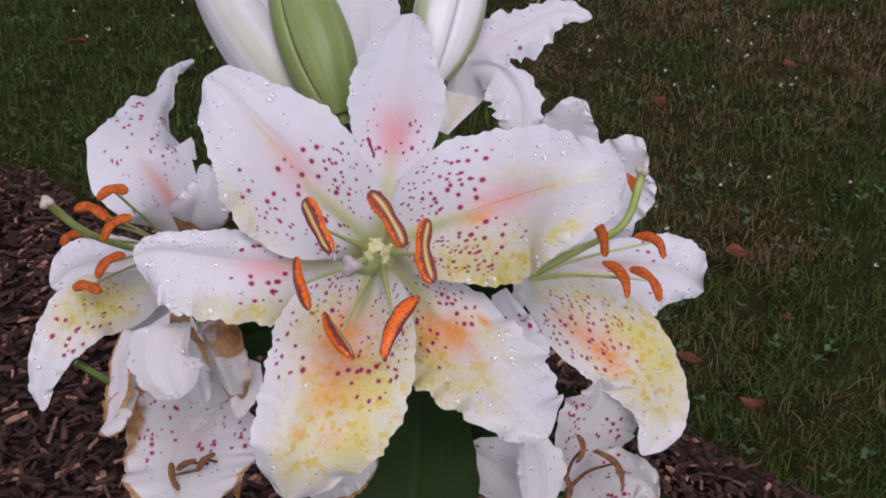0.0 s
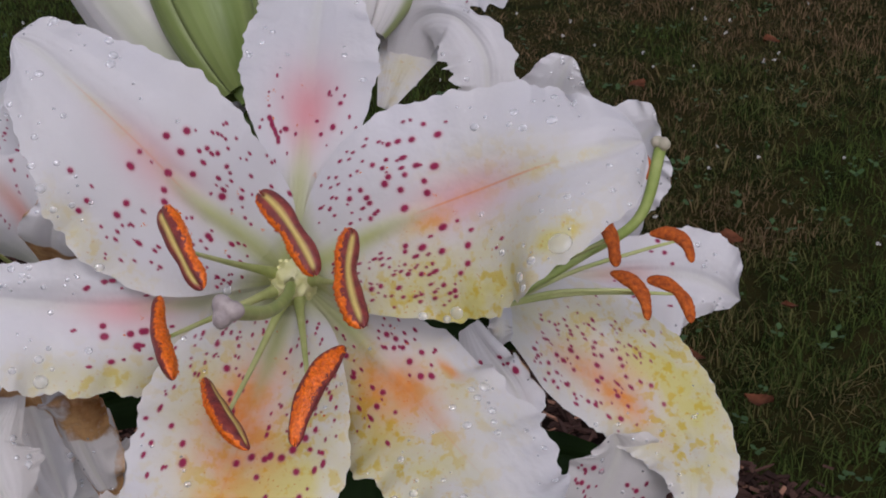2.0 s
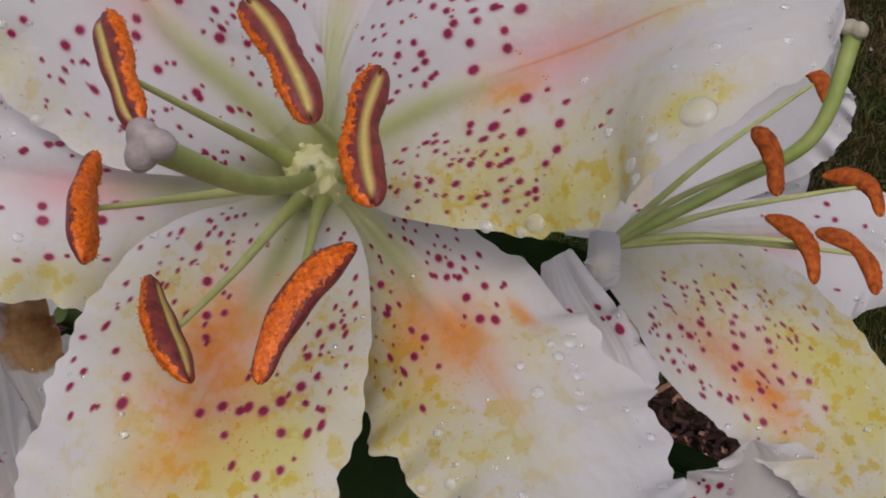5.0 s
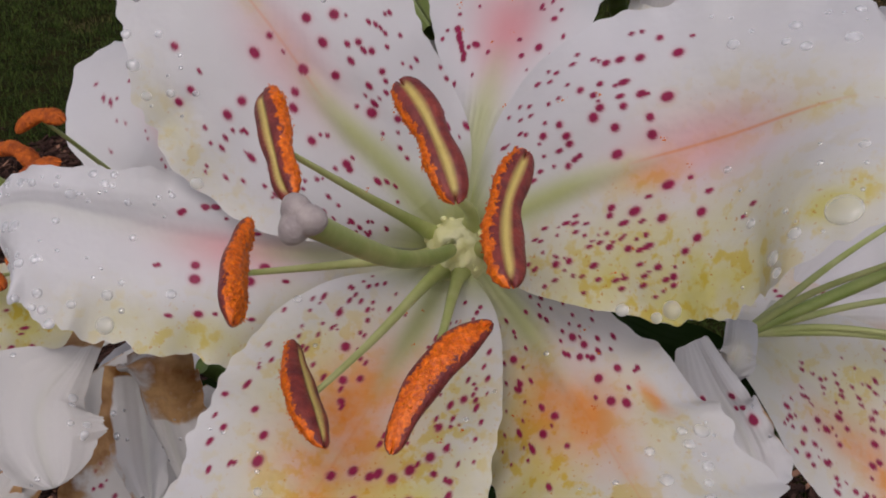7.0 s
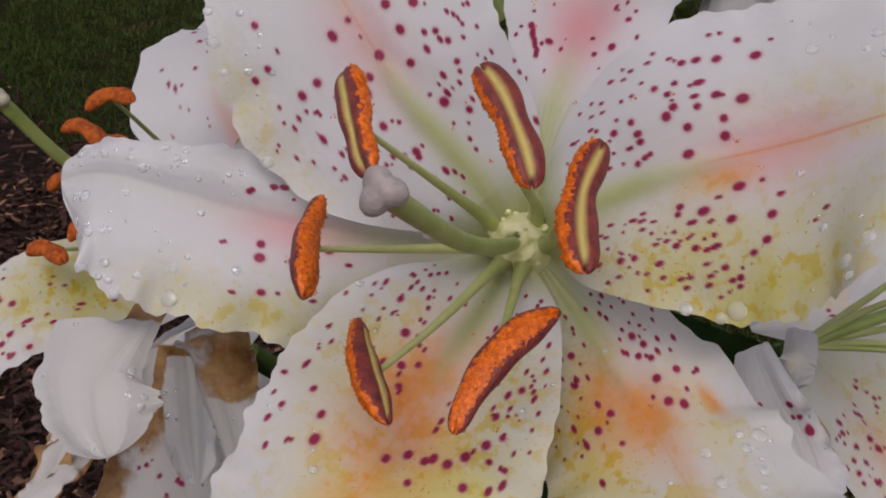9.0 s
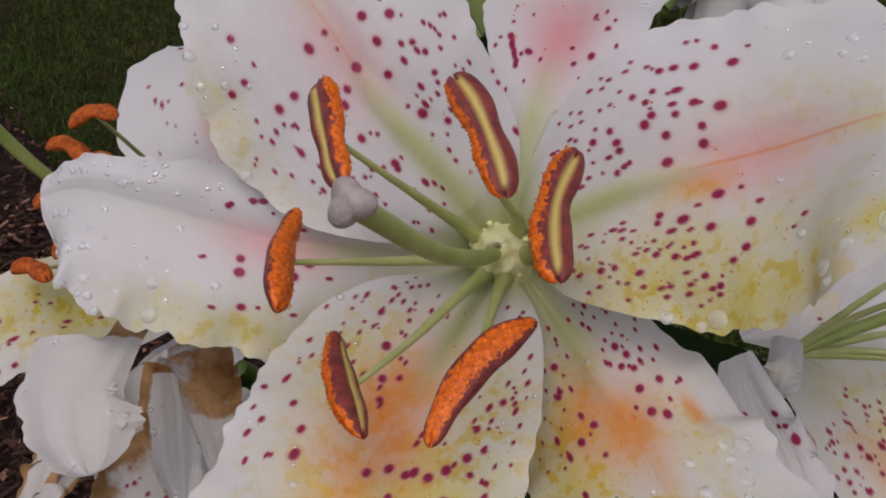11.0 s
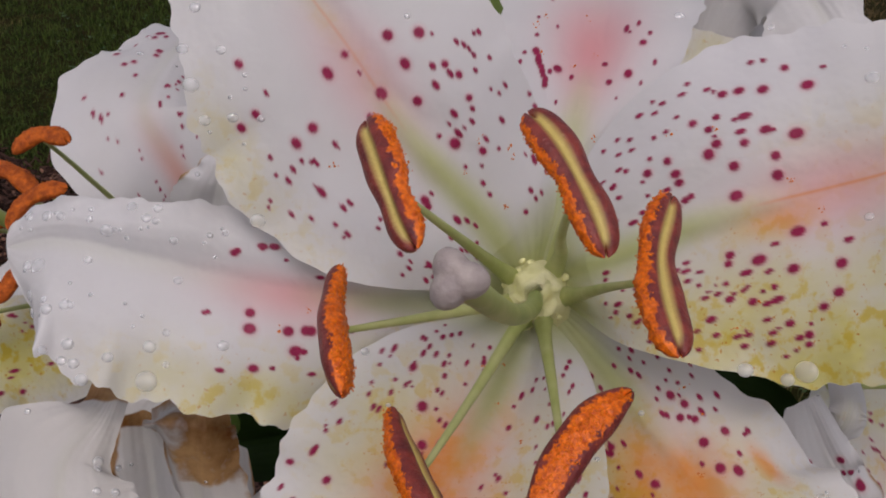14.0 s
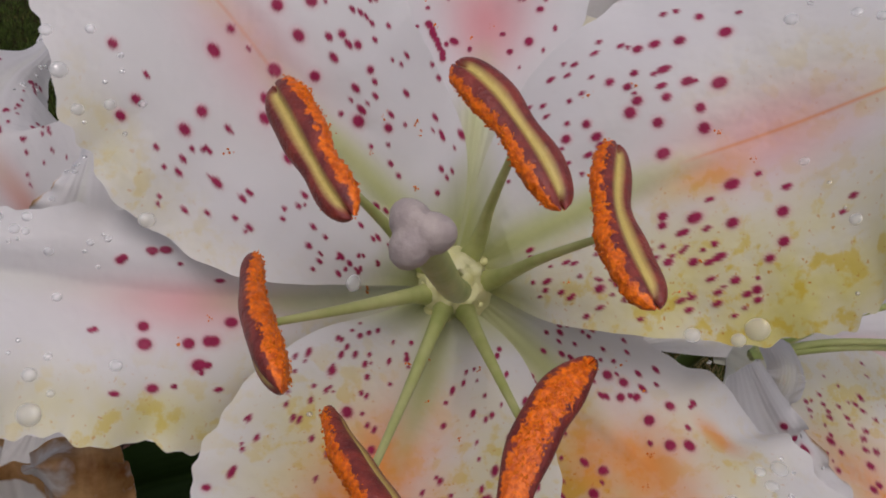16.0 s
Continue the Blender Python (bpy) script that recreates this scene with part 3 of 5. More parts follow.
# ---- the open flower ----
SPOTS = {
    "upper_left": dict(
        large=[(0.466, 0.27), (0.446, 0.46), (0.422, 0.26), (0.369, 0.19), (0.406, 0.01), (0.422, -0.41), (0.418, -0.53), (0.317, -0.25), (0.47, -0.18), (0.285, 0.23), (0.369, -0.19), (0.257, -0.23)],
        medium=[(0.398, 0.41), (0.39, 0.49), (0.373, 0.36), (0.325, 0.52), (0.321, 0.36), (0.365, 0.54), (0.478, -0.04), (0.386, -0.12), (0.482, -0.64), (0.478, -0.75), (0.353, -0.6), (0.201, -0.19), (0.249, -0.25), (0.293, 0.3), (0.55, -0.6), (0.249, 0.37), (0.161, 0.97)],
        small=[(0.434, 0.53), (0.406, 0.64), (0.386, 0.69), (0.353, 0.66), (0.309, 0.7), (0.293, 0.74), (0.422, -0.69), (0.394, -0.63), (0.386, -0.69), (0.337, -0.76), (0.325, -0.58), (0.301, -0.7), (0.317, -0.69), (0.498, -0.53), (0.249, -0.53), (0.249, -0.36), (0.229, -0.57), (0.197, -0.71), (0.169, -0.63), (0.173, -0.74), (0.193, -0.36), (0.157, -0.37), (0.128, -0.64), (0.233, 0.29), (0.213, 0.21), (0.193, 0.2), (0.446, -0.03), (0.353, 0.8), (0.353, -0.82), (0.253, 0.97), (0.233, 0.97), (0.173, -0.1), (0.189, -0.13)]),
    "left": dict(
        large=[(0.486, -0.32), (0.365, -0.14), (0.39, -0.27), (0.49, -0.2), (0.398, -0.27), (0.426, -0.29), (0.41, -0.43)],
        medium=[(0.534, 0.38), (0.49, 0.51), (0.47, -0.62), (0.398, -0.43), (0.53, 0.41), (0.49, 0.52), (0.47, 0.54)],
        small=[(0.554, -0.27), (0.514, -0.66), (0.406, -0.48), (0.442, -0.58), (0.47, -0.62), (0.55, -0.26), (0.446, 0.4)]),
    "top": dict(
        large=[(0.305, -0.38), (0.313, 0.49)],
        medium=[(0.333, -0.65), (0.329, -0.64), (0.317, -0.63), (0.309, -0.62), (0.301, -0.6), (0.293, -0.59), (0.285, -0.58), (0.277, -0.56), (0.269, -0.57), (0.333, 0.18), (0.297, 0.3), (0.369, 0.53), (0.402, 0.32), (0.217, -0.9)],
        small=[(0.337, 0.73), (0.402, -0.6), (0.365, -0.62), (0.45, -0.46), (0.305, -0.88), (0.313, 0.91), (0.41, 0.43)]),
    "upper_right": dict(
        large=[(0.454, -0.63), (0.398, -0.65), (0.39, -0.41), (0.426, -0.35), (0.394, -0.25), (0.39, -0.14), (0.341, -0.26), (0.317, -0.38), (0.329, -0.42), (0.333, -0.09), (0.398, 0.19), (0.446, 0.4), (0.382, 0.38), (0.434, 0.54), (0.305, 0.24), (0.341, 0.3)],
        medium=[(0.43, -0.77), (0.349, -0.69), (0.369, -0.68), (0.369, -0.52), (0.337, -0.57), (0.325, -0.52), (0.361, -0.37), (0.309, -0.6), (0.269, -0.46), (0.273, -0.3), (0.273, -0.36), (0.281, -0.19), (0.273, -0.18), (0.261, -0.16), (0.321, 0.53), (0.434, 0.18), (0.462, 0.29), (0.353, 0.46), (0.353, 0.53), (0.301, 0.29), (0.41, 0.6), (0.265, 0.64), (0.293, 0.51), (0.321, 0.36), (0.213, 0.63), (0.233, 0.6), (0.382, 0.73), (0.361, 0.66), (0.241, -0.46)],
        small=[(0.478, -0.73), (0.406, -0.84), (0.313, -0.86), (0.333, -0.76), (0.305, -0.81), (0.269, -0.88), (0.269, -0.8), (0.293, -0.69), (0.277, -0.64), (0.261, -0.65), (0.229, -0.76), (0.229, -0.68), (0.209, -0.73), (0.249, -0.54), (0.205, -0.62), (0.193, -0.54), (0.185, -0.87), (0.165, -0.66), (0.249, -0.86), (0.237, 0.27), (0.265, 0.31), (0.249, 0.36), (0.261, 0.4), (0.281, 0.47), (0.293, 0.41), (0.313, 0.46), (0.201, 0.27), (0.221, 0.36), (0.265, 0.49), (0.185, 0.37), (0.197, 0.51), (0.177, 0.7), (0.169, 0.64), (0.233, 0.73), (0.245, 0.73), (0.265, 0.75), (0.289, 0.75), (0.301, 0.71), (0.241, 0.87), (0.293, 0.81), (0.329, 0.77), (0.205, 0.79), (0.526, 0.51), (0.546, 0.46)]),
    "bottom": dict(
        large=[(0.478, 0.51), (0.518, 0.45), (0.337, 0.25), (0.289, 0.38), (0.458, -0.14), (0.458, -0.26), (0.45, -0.3), (0.45, -0.4), (0.43, -0.48), (0.402, -0.57), (0.478, -0.03), (0.498, -0.24), (0.47, -0.56), (0.534, -0.53)],
        medium=[(0.41, 0.8), (0.494, 0.8), (0.446, 0.66), (0.566, 0.77), (0.526, 0.84), (0.442, 0.92), (0.369, 0.18), (0.321, 0.16), (0.39, -0.21), (0.406, -0.21), (0.382, -0.66), (0.422, -0.63), (0.422, -0.74), (0.317, -0.59), (0.301, -0.68), (0.357, -0.56), (0.245, 0.62), (0.534, -0.37), (0.514, -0.64), (0.458, -0.71), (0.442, -0.77)],
        small=[(0.333, 0.85), (0.357, 0.76), (0.377, 0.79), (0.482, 0.92), (0.542, 0.62), (0.289, 0.75), (0.305, 0.71), (0.273, 0.56), (0.273, 0.64), (0.217, 0.47), (0.233, 0.4), (0.225, 0.24), (0.281, 0.3), (0.293, 0.24), (0.217, 0.66), (0.209, 0.58), (0.189, 0.81), (0.201, 0.68), (0.161, 0.81), (0.157, 0.66), (0.241, 0.9), (0.229, 0.86), (0.277, 0.96), (0.261, 0.81), (0.257, 0.37), (0.345, -0.52), (0.349, -0.64), (0.273, -0.74), (0.289, -0.75), (0.241, -0.81), (0.309, -0.79), (0.353, -0.84), (0.325, -0.86), (0.229, -0.21), (0.209, -0.25), (0.132, -0.54), (0.165, -0.65), (0.149, -0.71), (0.257, -0.86), (0.418, -0.51), (0.394, -0.76), (0.494, -0.7), (0.422, -0.71), (0.558, -0.58), (0.538, 0.59)]),
    "lower_right": dict(
        large=[(0.237, 0.34), (0.369, -0.31), (0.394, 0.38), (0.377, 0.23), (0.414, -0.27), (0.43, -0.38)],
        medium=[(0.285, 0.38), (0.293, 0.41), (0.361, 0.56), (0.349, 0.29), (0.333, -0.41), (0.373, -0.53), (0.281, -0.41), (0.305, -0.45), (0.317, -0.31), (0.438, 0.26), (0.406, 0.52), (0.486, 0.53)],
        small=[(0.193, 0.18), (0.237, 0.15), (0.329, -0.52), (0.293, 0.27), (0.418, 0.6), (0.205, -0.29), (0.221, -0.32), (0.337, -0.64), (0.41, -0.49)]),
    "right_lower": dict(
        large=[(0.193, 0.41), (0.217, 0.41), (0.221, 0.2), (0.297, 0.15), (0.325, 0.27), (0.321, 0.35), (0.39, 0.34), (0.446, 0.6)],
        medium=[(0.217, 0.14), (0.245, 0.23), (0.265, -0.05), (0.261, -0.13), (0.277, 0.03), (0.293, -0.02), (0.369, 0.19), (0.402, 0.09), (0.349, -0.08), (0.333, -0.15), (0.373, 0.01), (0.124, 0.63), (0.141, 0.68), (0.181, 0.62), (0.197, 0.75), (0.217, 0.64), (0.221, 0.79), (0.241, 0.82), (0.257, 0.69), (0.289, 0.73), (0.301, 0.77), (0.333, 0.7), (0.357, 0.68), (0.414, 0.69), (0.309, 0.84), (0.41, -0.08), (0.438, -0.15), (0.253, 0.43), (0.434, 0.36), (0.498, -0.1)],
        small=[(0.108, -0.07), (0.116, 0.01), (0.136, -0.03), (0.153, -0.03), (0.161, -0.08), (0.165, 0.03), (0.173, 0.09), (0.153, 0.29), (0.165, 0.32), (0.132, 0.24), (0.181, -0.12), (0.193, -0.08), (0.201, -0.03), (0.205, -0.19), (0.225, -0.14), (0.237, -0.09), (0.213, -0.29), (0.229, -0.4), (0.241, -0.3), (0.265, -0.29), (0.201, 0.08), (0.273, -0.49), (0.309, -0.34), (0.333, -0.4), (0.349, -0.42), (0.313, -0.23), (0.369, -0.37), (0.394, -0.42), (0.124, 0.49), (0.157, 0.74), (0.494, 0.49), (0.47, 0.79), (0.506, 0.74), (0.357, -0.32), (0.293, -0.51)]),
}
STATIONS = {
    "upper_left": [(-2.2, -3.0, 2.2, 3.4, 20.4, 3.1, -4.8),
     (-10.1, -15.0, 11.9, 16.5, 24.4, 17.1, -6.7),
     (-21.7, -27.0, 23.1, 27.9, 10.4, 22.6, -7.6),
     (-33.1, -35.0, 37.0, 28.1, 9.1, 23.5, -14.6),
     (-45.7, -39.0, 50.8, 18.8, 12.0, 16.5, -19.7),
     (-55.2, -37.0, 60.2, 11.9, 3.0, 10.4, -16.0),
     (-61.3, -35.0, 64.0, 3.9, 4.0, 3.1, -6.3)],
    "top": [(-0.1, -3.0, 3.3, 1.7, 17.7, 1.8, -1.3),
     (3.5, -9.0, 25.0, 6.3, 3.7, 6.3, -3.7),
     (5.8, -3.0, 42.9, 15.5, 7.7, 16.1, 10.8),
     (6.7, 9.0, 61.0, 19.8, 6.4, 19.7, 6.7),
     (8.2, 25.0, 79.4, 17.5, -0.3, 14.3, 5.5),
     (10.2, 35.0, 92.9, 13.4, -7.7, 9.5, 2.5),
     (11.8, 45.0, 103.6, 8.4, -12.9, 5.6, -7.7)],
    "upper_right": [(1.8, -3.0, 2.7, 2.6, 8.0, 3.0, -4.5),
     (14.5, -15.0, 7.6, 19.2, -3.8, 16.8, 17.3),
     (32.5, -25.0, 15.2, 27.4, -6.3, 28.3, 10.9),
     (50.0, -31.0, 20.8, 26.1, -12.5, 32.2, 22.5),
     (65.5, -41.0, 25.4, 24.1, -32.3, 29.8, 35.1),
     (78.8, -43.0, 27.9, 19.0, -32.6, 17.2, 25.7),
     (90.9, -35.0, 30.4, 8.3, 0.4, 7.4, 17.1)],
    "left": [(-3.2, -3.0, -0.5, 2.2, -18.0, 1.7, 20.2),
     (-15.2, -7.0, -3.2, 13.4, -17.0, 6.6, 15.8),
     (-31.1, -19.0, -4.2, 22.0, -15.7, 12.0, 14.4),
     (-47.0, -25.0, -3.7, 21.8, 4.0, 13.3, 3.9),
     (-64.0, -29.0, -0.9, 22.5, 7.8, 10.1, 7.8),
     (-78.1, -31.0, 0.8, 18.4, 12.5, 7.2, 0.0),
     (-88.7, -29.0, -0.9, 7.4, -0.3, 5.3, -5.0)],
    "bottom": [(-1.7, -3.0, -1.8, 2.2, 13.0, 2.3, 5.0),
     (-4.0, -11.0, -14.0, 16.2, 21.3, 17.3, 13.3),
     (-9.1, -23.0, -29.4, 25.0, 16.1, 27.1, 0.1),
     (-14.7, -35.0, -44.8, 28.5, 5.9, 25.1, -2.0),
     (-21.1, -42.0, -60.2, 26.5, -1.3, 21.5, -2.4),
     (-26.6, -43.0, -74.1, 19.7, -14.2, 17.7, -2.0),
     (-31.5, -35.0, -88.6, 7.9, -9.0, 6.6, -1.6)],
    "lower_right": [(2.1, -3.0, -1.1, 2.1, 2.0, 2.1, -2.0),
     (13.1, -3.0, -12.1, 10.5, 14.2, 12.9, -2.5),
     (24.1, -11.0, -23.7, 16.3, -5.3, 22.0, -5.6),
     (34.7, -21.0, -35.8, 21.8, -27.0, 23.3, 0.9),
     (44.8, -31.0, -47.4, 24.2, -36.0, 18.5, 19.0),
     (54.6, -39.0, -57.6, 19.7, -46.1, 12.6, 20.0),
     (62.7, -43.0, -64.4, 5.7, 0.2, 4.8, 12.9)],
}
MAIN_O = (-0.025, 0.455, -0.002)
LOOKS = {
    "upper_left": dict(blush=0.5, blush_at=0.44, nectar=0.9, line=0.35, stain=[(0.42, -0.9, 0.12, 0.15, 0.5), (0.5, 0.0, 0.15, 0.08, 0.25)]),
    "top": dict(blush=0.9, blush_at=0.36, blush_wide=0.42, nectar=0.8, nectar_end=0.33),
    "upper_right": dict(blush=0.65, blush_at=0.46, nectar=0.95, nectar_end=0.40, line=0.7, stain=[(0.38, 0.78, 0.28, 0.48, 1.15), (0.68, 0.72, 0.06, 0.16, 1.3), (0.36, 0.12, 0.07, 0.12, 0.8), (0.62, 0.0, 0.25, 0.12, 0.5), (0.55, -0.2, 0.15, 0.25, 0.3)], flame=[(0.38, 0.10, 0.05, 0.08, 0.6)]),
    "left": dict(blush=0.75, blush_at=0.42, nectar=0.6, rib=0.4, stain=[(0.48, -0.85, 0.16, 0.30, 0.8), (0.25, -0.5, 0.1, 0.3, 0.6)]),
    "bottom": dict(blush=0.35, blush_at=0.36, nectar=0.85, nectar_end=0.38, line=0.3, stain=[(0.58, -0.35, 0.26, 0.8, 1.4), (0.78, -0.05, 0.18, 0.55, 1.1), (0.33, 0.5, 0.14, 0.4, 0.7), (0.36, -0.6, 0.14, 0.45, 0.9)], flame=[(0.41, 0.02, 0.15, 0.34, 1.4), (0.54, 0.02, 0.09, 0.28, 0.8), (0.69, -0.30, 0.05, 0.16, 0.8), (0.72, 0.2, 0.03, 0.12, 0.5)]),
    "lower_right": dict(blush=0.3, blush_at=0.42, nectar=0.9, nectar_end=0.36, line=0.2, stain=[(0.45, 0.5, 0.26, 0.7, 1.15), (0.5, -0.5, 0.14, 0.35, 0.6)], flame=[(0.38, 0.08, 0.10, 0.44, 1.1), (0.50, -0.06, 0.08, 0.12, 0.6), (0.44, -0.62, 0.035, 0.08, 1.1)]),
}
SHAPES = {
    "upper_left": dict(ruffle=0.5, waves=5, seed=0.4, keel=1.9, bulge=1.6),
    "top": dict(ruffle=0.8, waves=6, seed=1.9, keel=1.9, bulge=1.2),
    "upper_right": dict(ruffle=0.9, waves=5, seed=3.1, keel=1.9, bulge=1.8),
    "left": dict(ruffle=1.0, waves=6, scallop=0.035, seed=5.0, keel=0.8, bulge=1.2, groove=0.3),
    "bottom": dict(ruffle=0.9, waves=5, seed=2.2, keel=1.9, bulge=1.6),
    "lower_right": dict(ruffle=2.3, waves=5, scallop=0.06, seed=0.9, keel=1.9, bulge=1.2),
}
DROPS = {
    "upper_left": 32, "top": 12, "upper_right": 38, "left": 48, "bottom": 18, "lower_right": 38,
}
BEADS = {
    "upper_right": [(0.687, 0.8, 3.0), (0.614, -0.66, 1.2), (0.711, -0.53, 1.5), (0.365, 0.91, 2.0), (0.337, 0.97, 1.2), (0.494, 0.2, 0.8), (0.594, 0.84, 1.6), (0.285, 0.97, 1.3)],
    "lower_right": [(0.518, -0.75, 1.6), (0.51, -0.62, 1.0), (0.578, -0.63, 1.2), (0.277, -0.01, 0.6), (0.538, 0.1, 0.6), (0.522, -0.29, 1.0), (0.578, -0.27, 1.3)],
    "left": [(0.743, 0.35, 1.2), (0.711, 0.84, 1.0), (0.755, -0.79, 1.1), (0.888, -0.27, 1.4), (0.908, -0.88, 1.0), (0.606, -0.86, 2.0), (0.679, -0.77, 1.0), (0.606, -0.09, 0.8), (0.783, -0.53, 0.9), (0.767, -0.12, 0.8), (0.598, -0.48, 0.7), (0.711, -0.97, 1.2)],
    "upper_left": [(0.566, -0.95, 1.3), (0.498, -0.77, 0.9), (0.369, -0.97, 1.3), (0.141, -0.97, 1.6), (0.61, -0.97, 1.0), (0.578, -0.69, 0.8)],
    "bottom": [(0.309, 0.56, 0.5), (0.329, -0.74, 0.5), (0.273, -0.93, 0.5), (0.253, 0.97, 0.8), (0.558, 0.34, 0.9)],
    "top": [(0.51, -0.9, 1.0), (0.542, -0.73, 0.8), (0.51, 0.49, 0.9), (0.43, 0.81, 1.0), (0.514, -0.34, 0.7)],
}
main = flower("lily_flower", MAIN_O, "fully open white lily with crimson spots and wet petals")
for key, st in STATIONS.items():
    me = tepal_mesh("petal", st, PETAL, SPOTS.get(key, ()), nu=340, nv=181, look_of=LOOKS[key], tiny={"left": 10, "top": 12}.get(key, 60), **SHAPES[key])
    petal = part_of("petal", me, main, "white petal with crimson spots and water drops")
    rng = random.Random(len(key) * 3 + 1)
    add_drops(petal, st, SHAPES[key], [(rng.uniform(0.45, 0.97), rng.choice((-1, 1)) * rng.uniform(0.25, 0.96), 0.36 + 0.9 * rng.random() ** 3) for _ in range(DROPS[key])] + BEADS[key])
    crumbs = np.array([(rng.uniform(0.15, 0.45), rng.uniform(-0.75, 0.75)) for _ in range(7)])
    spread = np.repeat(blade(st, crumbs[:, 0], crumbs[:, 1], **SHAPES[key])[0], 5, axis=0)
    spread = spread + np.array([(rng.gauss(0, 0.35), rng.gauss(-0.15, 0.1), rng.gauss(0, 0.35)) for _ in range(len(spread))])
    tagged(grains("fallen_pollen", spread, 0.16, POLLEN, petal, len(key)), "crumbs of orange pollen on the petal", kind="stuff")

# throat, pistil and stamens
v, f = tube([(0, 14, 0), (0, 5, 0), (0, -8, 0), (0, -14, 0)], [3.0, 7.4, 5.4, 1.2], 32, 24)
v = v + 0.7 * np.sin(1.9 * v[:, [2, 0, 0]]) * np.sin(1.7 * v[:, [1, 2, 1]] + 1)
part_of("throat", mesh_from("throat", v * 0.001, f, PULP), main, "pale green fleshy flower throat")


bump_rng = np.random.default_rng(8)
ring = []
for k in range(80):
    a, rr = bump_rng.uniform(0, 6.28), bump_rng.uniform(2.2, 6.6)
    ring.append((rr * math.cos(a), -10.5 + 0.75 * rr + bump_rng.normal(0, 0.8), rr * math.sin(a)))
bm = bmesh.new()
for x, y, z in ring:
    bmesh.ops.create_icosphere(bm, subdivisions=2, radius=bump_rng.uniform(0.5, 1.1) * 0.001, matrix=Matrix.Translation((x * 0.001, y * 0.001, z * 0.001)))
me = bpy.data.meshes.new("papillae")
bm.to_mesh(me)
bm.free()
me.materials.append(PULP)
me.polygons.foreach_set("use_smooth", [True] * len(me.polygons))
part_of("papillae", me, main, "pale yellow fleshy lumps round the pistil")


def pistil(parent, path, radius, knob, mat, scale=1.0):
    st = stalk("style", path, [radius * 0.8, radius * 0.9, radius, radius * 1.15], STYLE, parent, "thick pale green style", 16, 30)
    bm = bmesh.new()
    bmesh.ops.create_icosphere(bm, subdivisions=4, radius=1.0)
    end = np.array(path[-1], float)
    way = end - np.array(path[-2], float)
    q = Vector(way).to_track_quat("Z", "Y")
    for p in bm.verts:
        a = math.atan2(p.co.y, p.co.x)
        rr = math.hypot(p.co.x, p.co.y)
        lobe = 1 + 0.17 * rr * math.cos(3 * a) - 0.07 * rr * math.exp(-(math.cos(1.5 * a) / 0.22) ** 2) - 0.25 * max(0, p.co.z) * math.exp(-(rr / 0.35) ** 2)
        lobe += 0.03 * noise.noise(p.co * 5)
        p.co = Vector((p.co.x * lobe, p.co.y * lobe, p.co.z * 0.75 * lobe)) * knob
        p.co = (q @ p.co + Vector(end)) * 0.001
    me = bpy.data.meshes.new("stigma")
    bm.to_mesh(me)
    bm.free()
    me.materials.append(mat)
    me.polygons.foreach_set("use_smooth", [True] * len(me.polygons))
    part_of("stigma", me, parent, "greyish three-lobed stigma")


pist = part_of("pistil", None, main)
pistil(pist, [(0, -8, 0), (0.8, -30, -3.5), (-0.8, -55, -5.5), (-4.3, -87, -3.4)], 1.6, 3.25, STIGMA)
STAMENS = (
    ((-22.4, -58.5, 19.3), (-11.8, -70.0, 0.9), (-0.3, 0, 0.2), 26, 1.30, 0.35),
    ((-0.6, -59.6, 21.4), (11.7, -66.0, 2.1), (1.3, -0.5, 1.2), -20, 1.45, -0.45),
    ((19.8, -54.8, 12.4), (21.5, -70.0, -9.6), (-2.2, 0, 0), -26, 1.30, -0.45),
    ((-26.0, -50.0, -1.1), (-19.7, -69.2, -18.2), (-1.2, 0, 0.3), 78, 1.62, 0.2),
    ((-16.0, -51.0, -19.9), (-4.9, -65.0, -34.9), (-1.2, 0, -0.8), -80, 1.40, 0.0),
    ((16.9, -54.6, -14.2), (5.3, -65.0, -34.8), (-2.2, -0.5, 1.6), -166, 2.32, 0.0),
)
for k, (top, bottom, bow, face, dusty, turned) in enumerate(STAMENS):
    stamen = part_of("stamen", None, main)
    me, edge = anther_mesh(top, bottom, bow, face, 2.3 if k == 5 else 2.55, seed=k, dust_from=dusty, count=520, rough=0.15, turned=turned)
    an = part_of("anther", me, stamen, "dark red anther split open, dusted with orange pollen")
    top, bottom = np.array(top), np.array(bottom)
    mid = top * 0.45 + bottom * 0.55 + np.array(bow) + np.array([0, 1.8, 0])
    out = np.array([mid[0], 0, mid[2]])
    out = out / np.linalg.norm(out)
    base = out * 4.2 + np.array([0, -5.0, 0])
    stalk("filament", [base, base + out * 3.5 + (0, -11, 0), base * 0.35 + mid * 0.65 + (0, 3.5, 0) - out * 1.5, mid], [2.1, 1.25, 0.75, 0.45], FILAMENT, stamen, "slender pale green filament", 10, 24)
    grains("pollen", edge, 0.13, POLLEN, stamen, k + 3, "loose orange pollen grains")

# ---- flowers behind ----
def simple_anther(parent, a, b, bow, radius, mat):
    a, b, bow = np.array(a, float), np.array(b, float), np.array(bow, float)
    me, _ = anther_mesh(a, b, bow, 140, radius, mat, seed=int(abs(a[0]) * 7) % 50, rough=0.12)
    return part_of("anther", me, parent, "curved rust-orange anther")


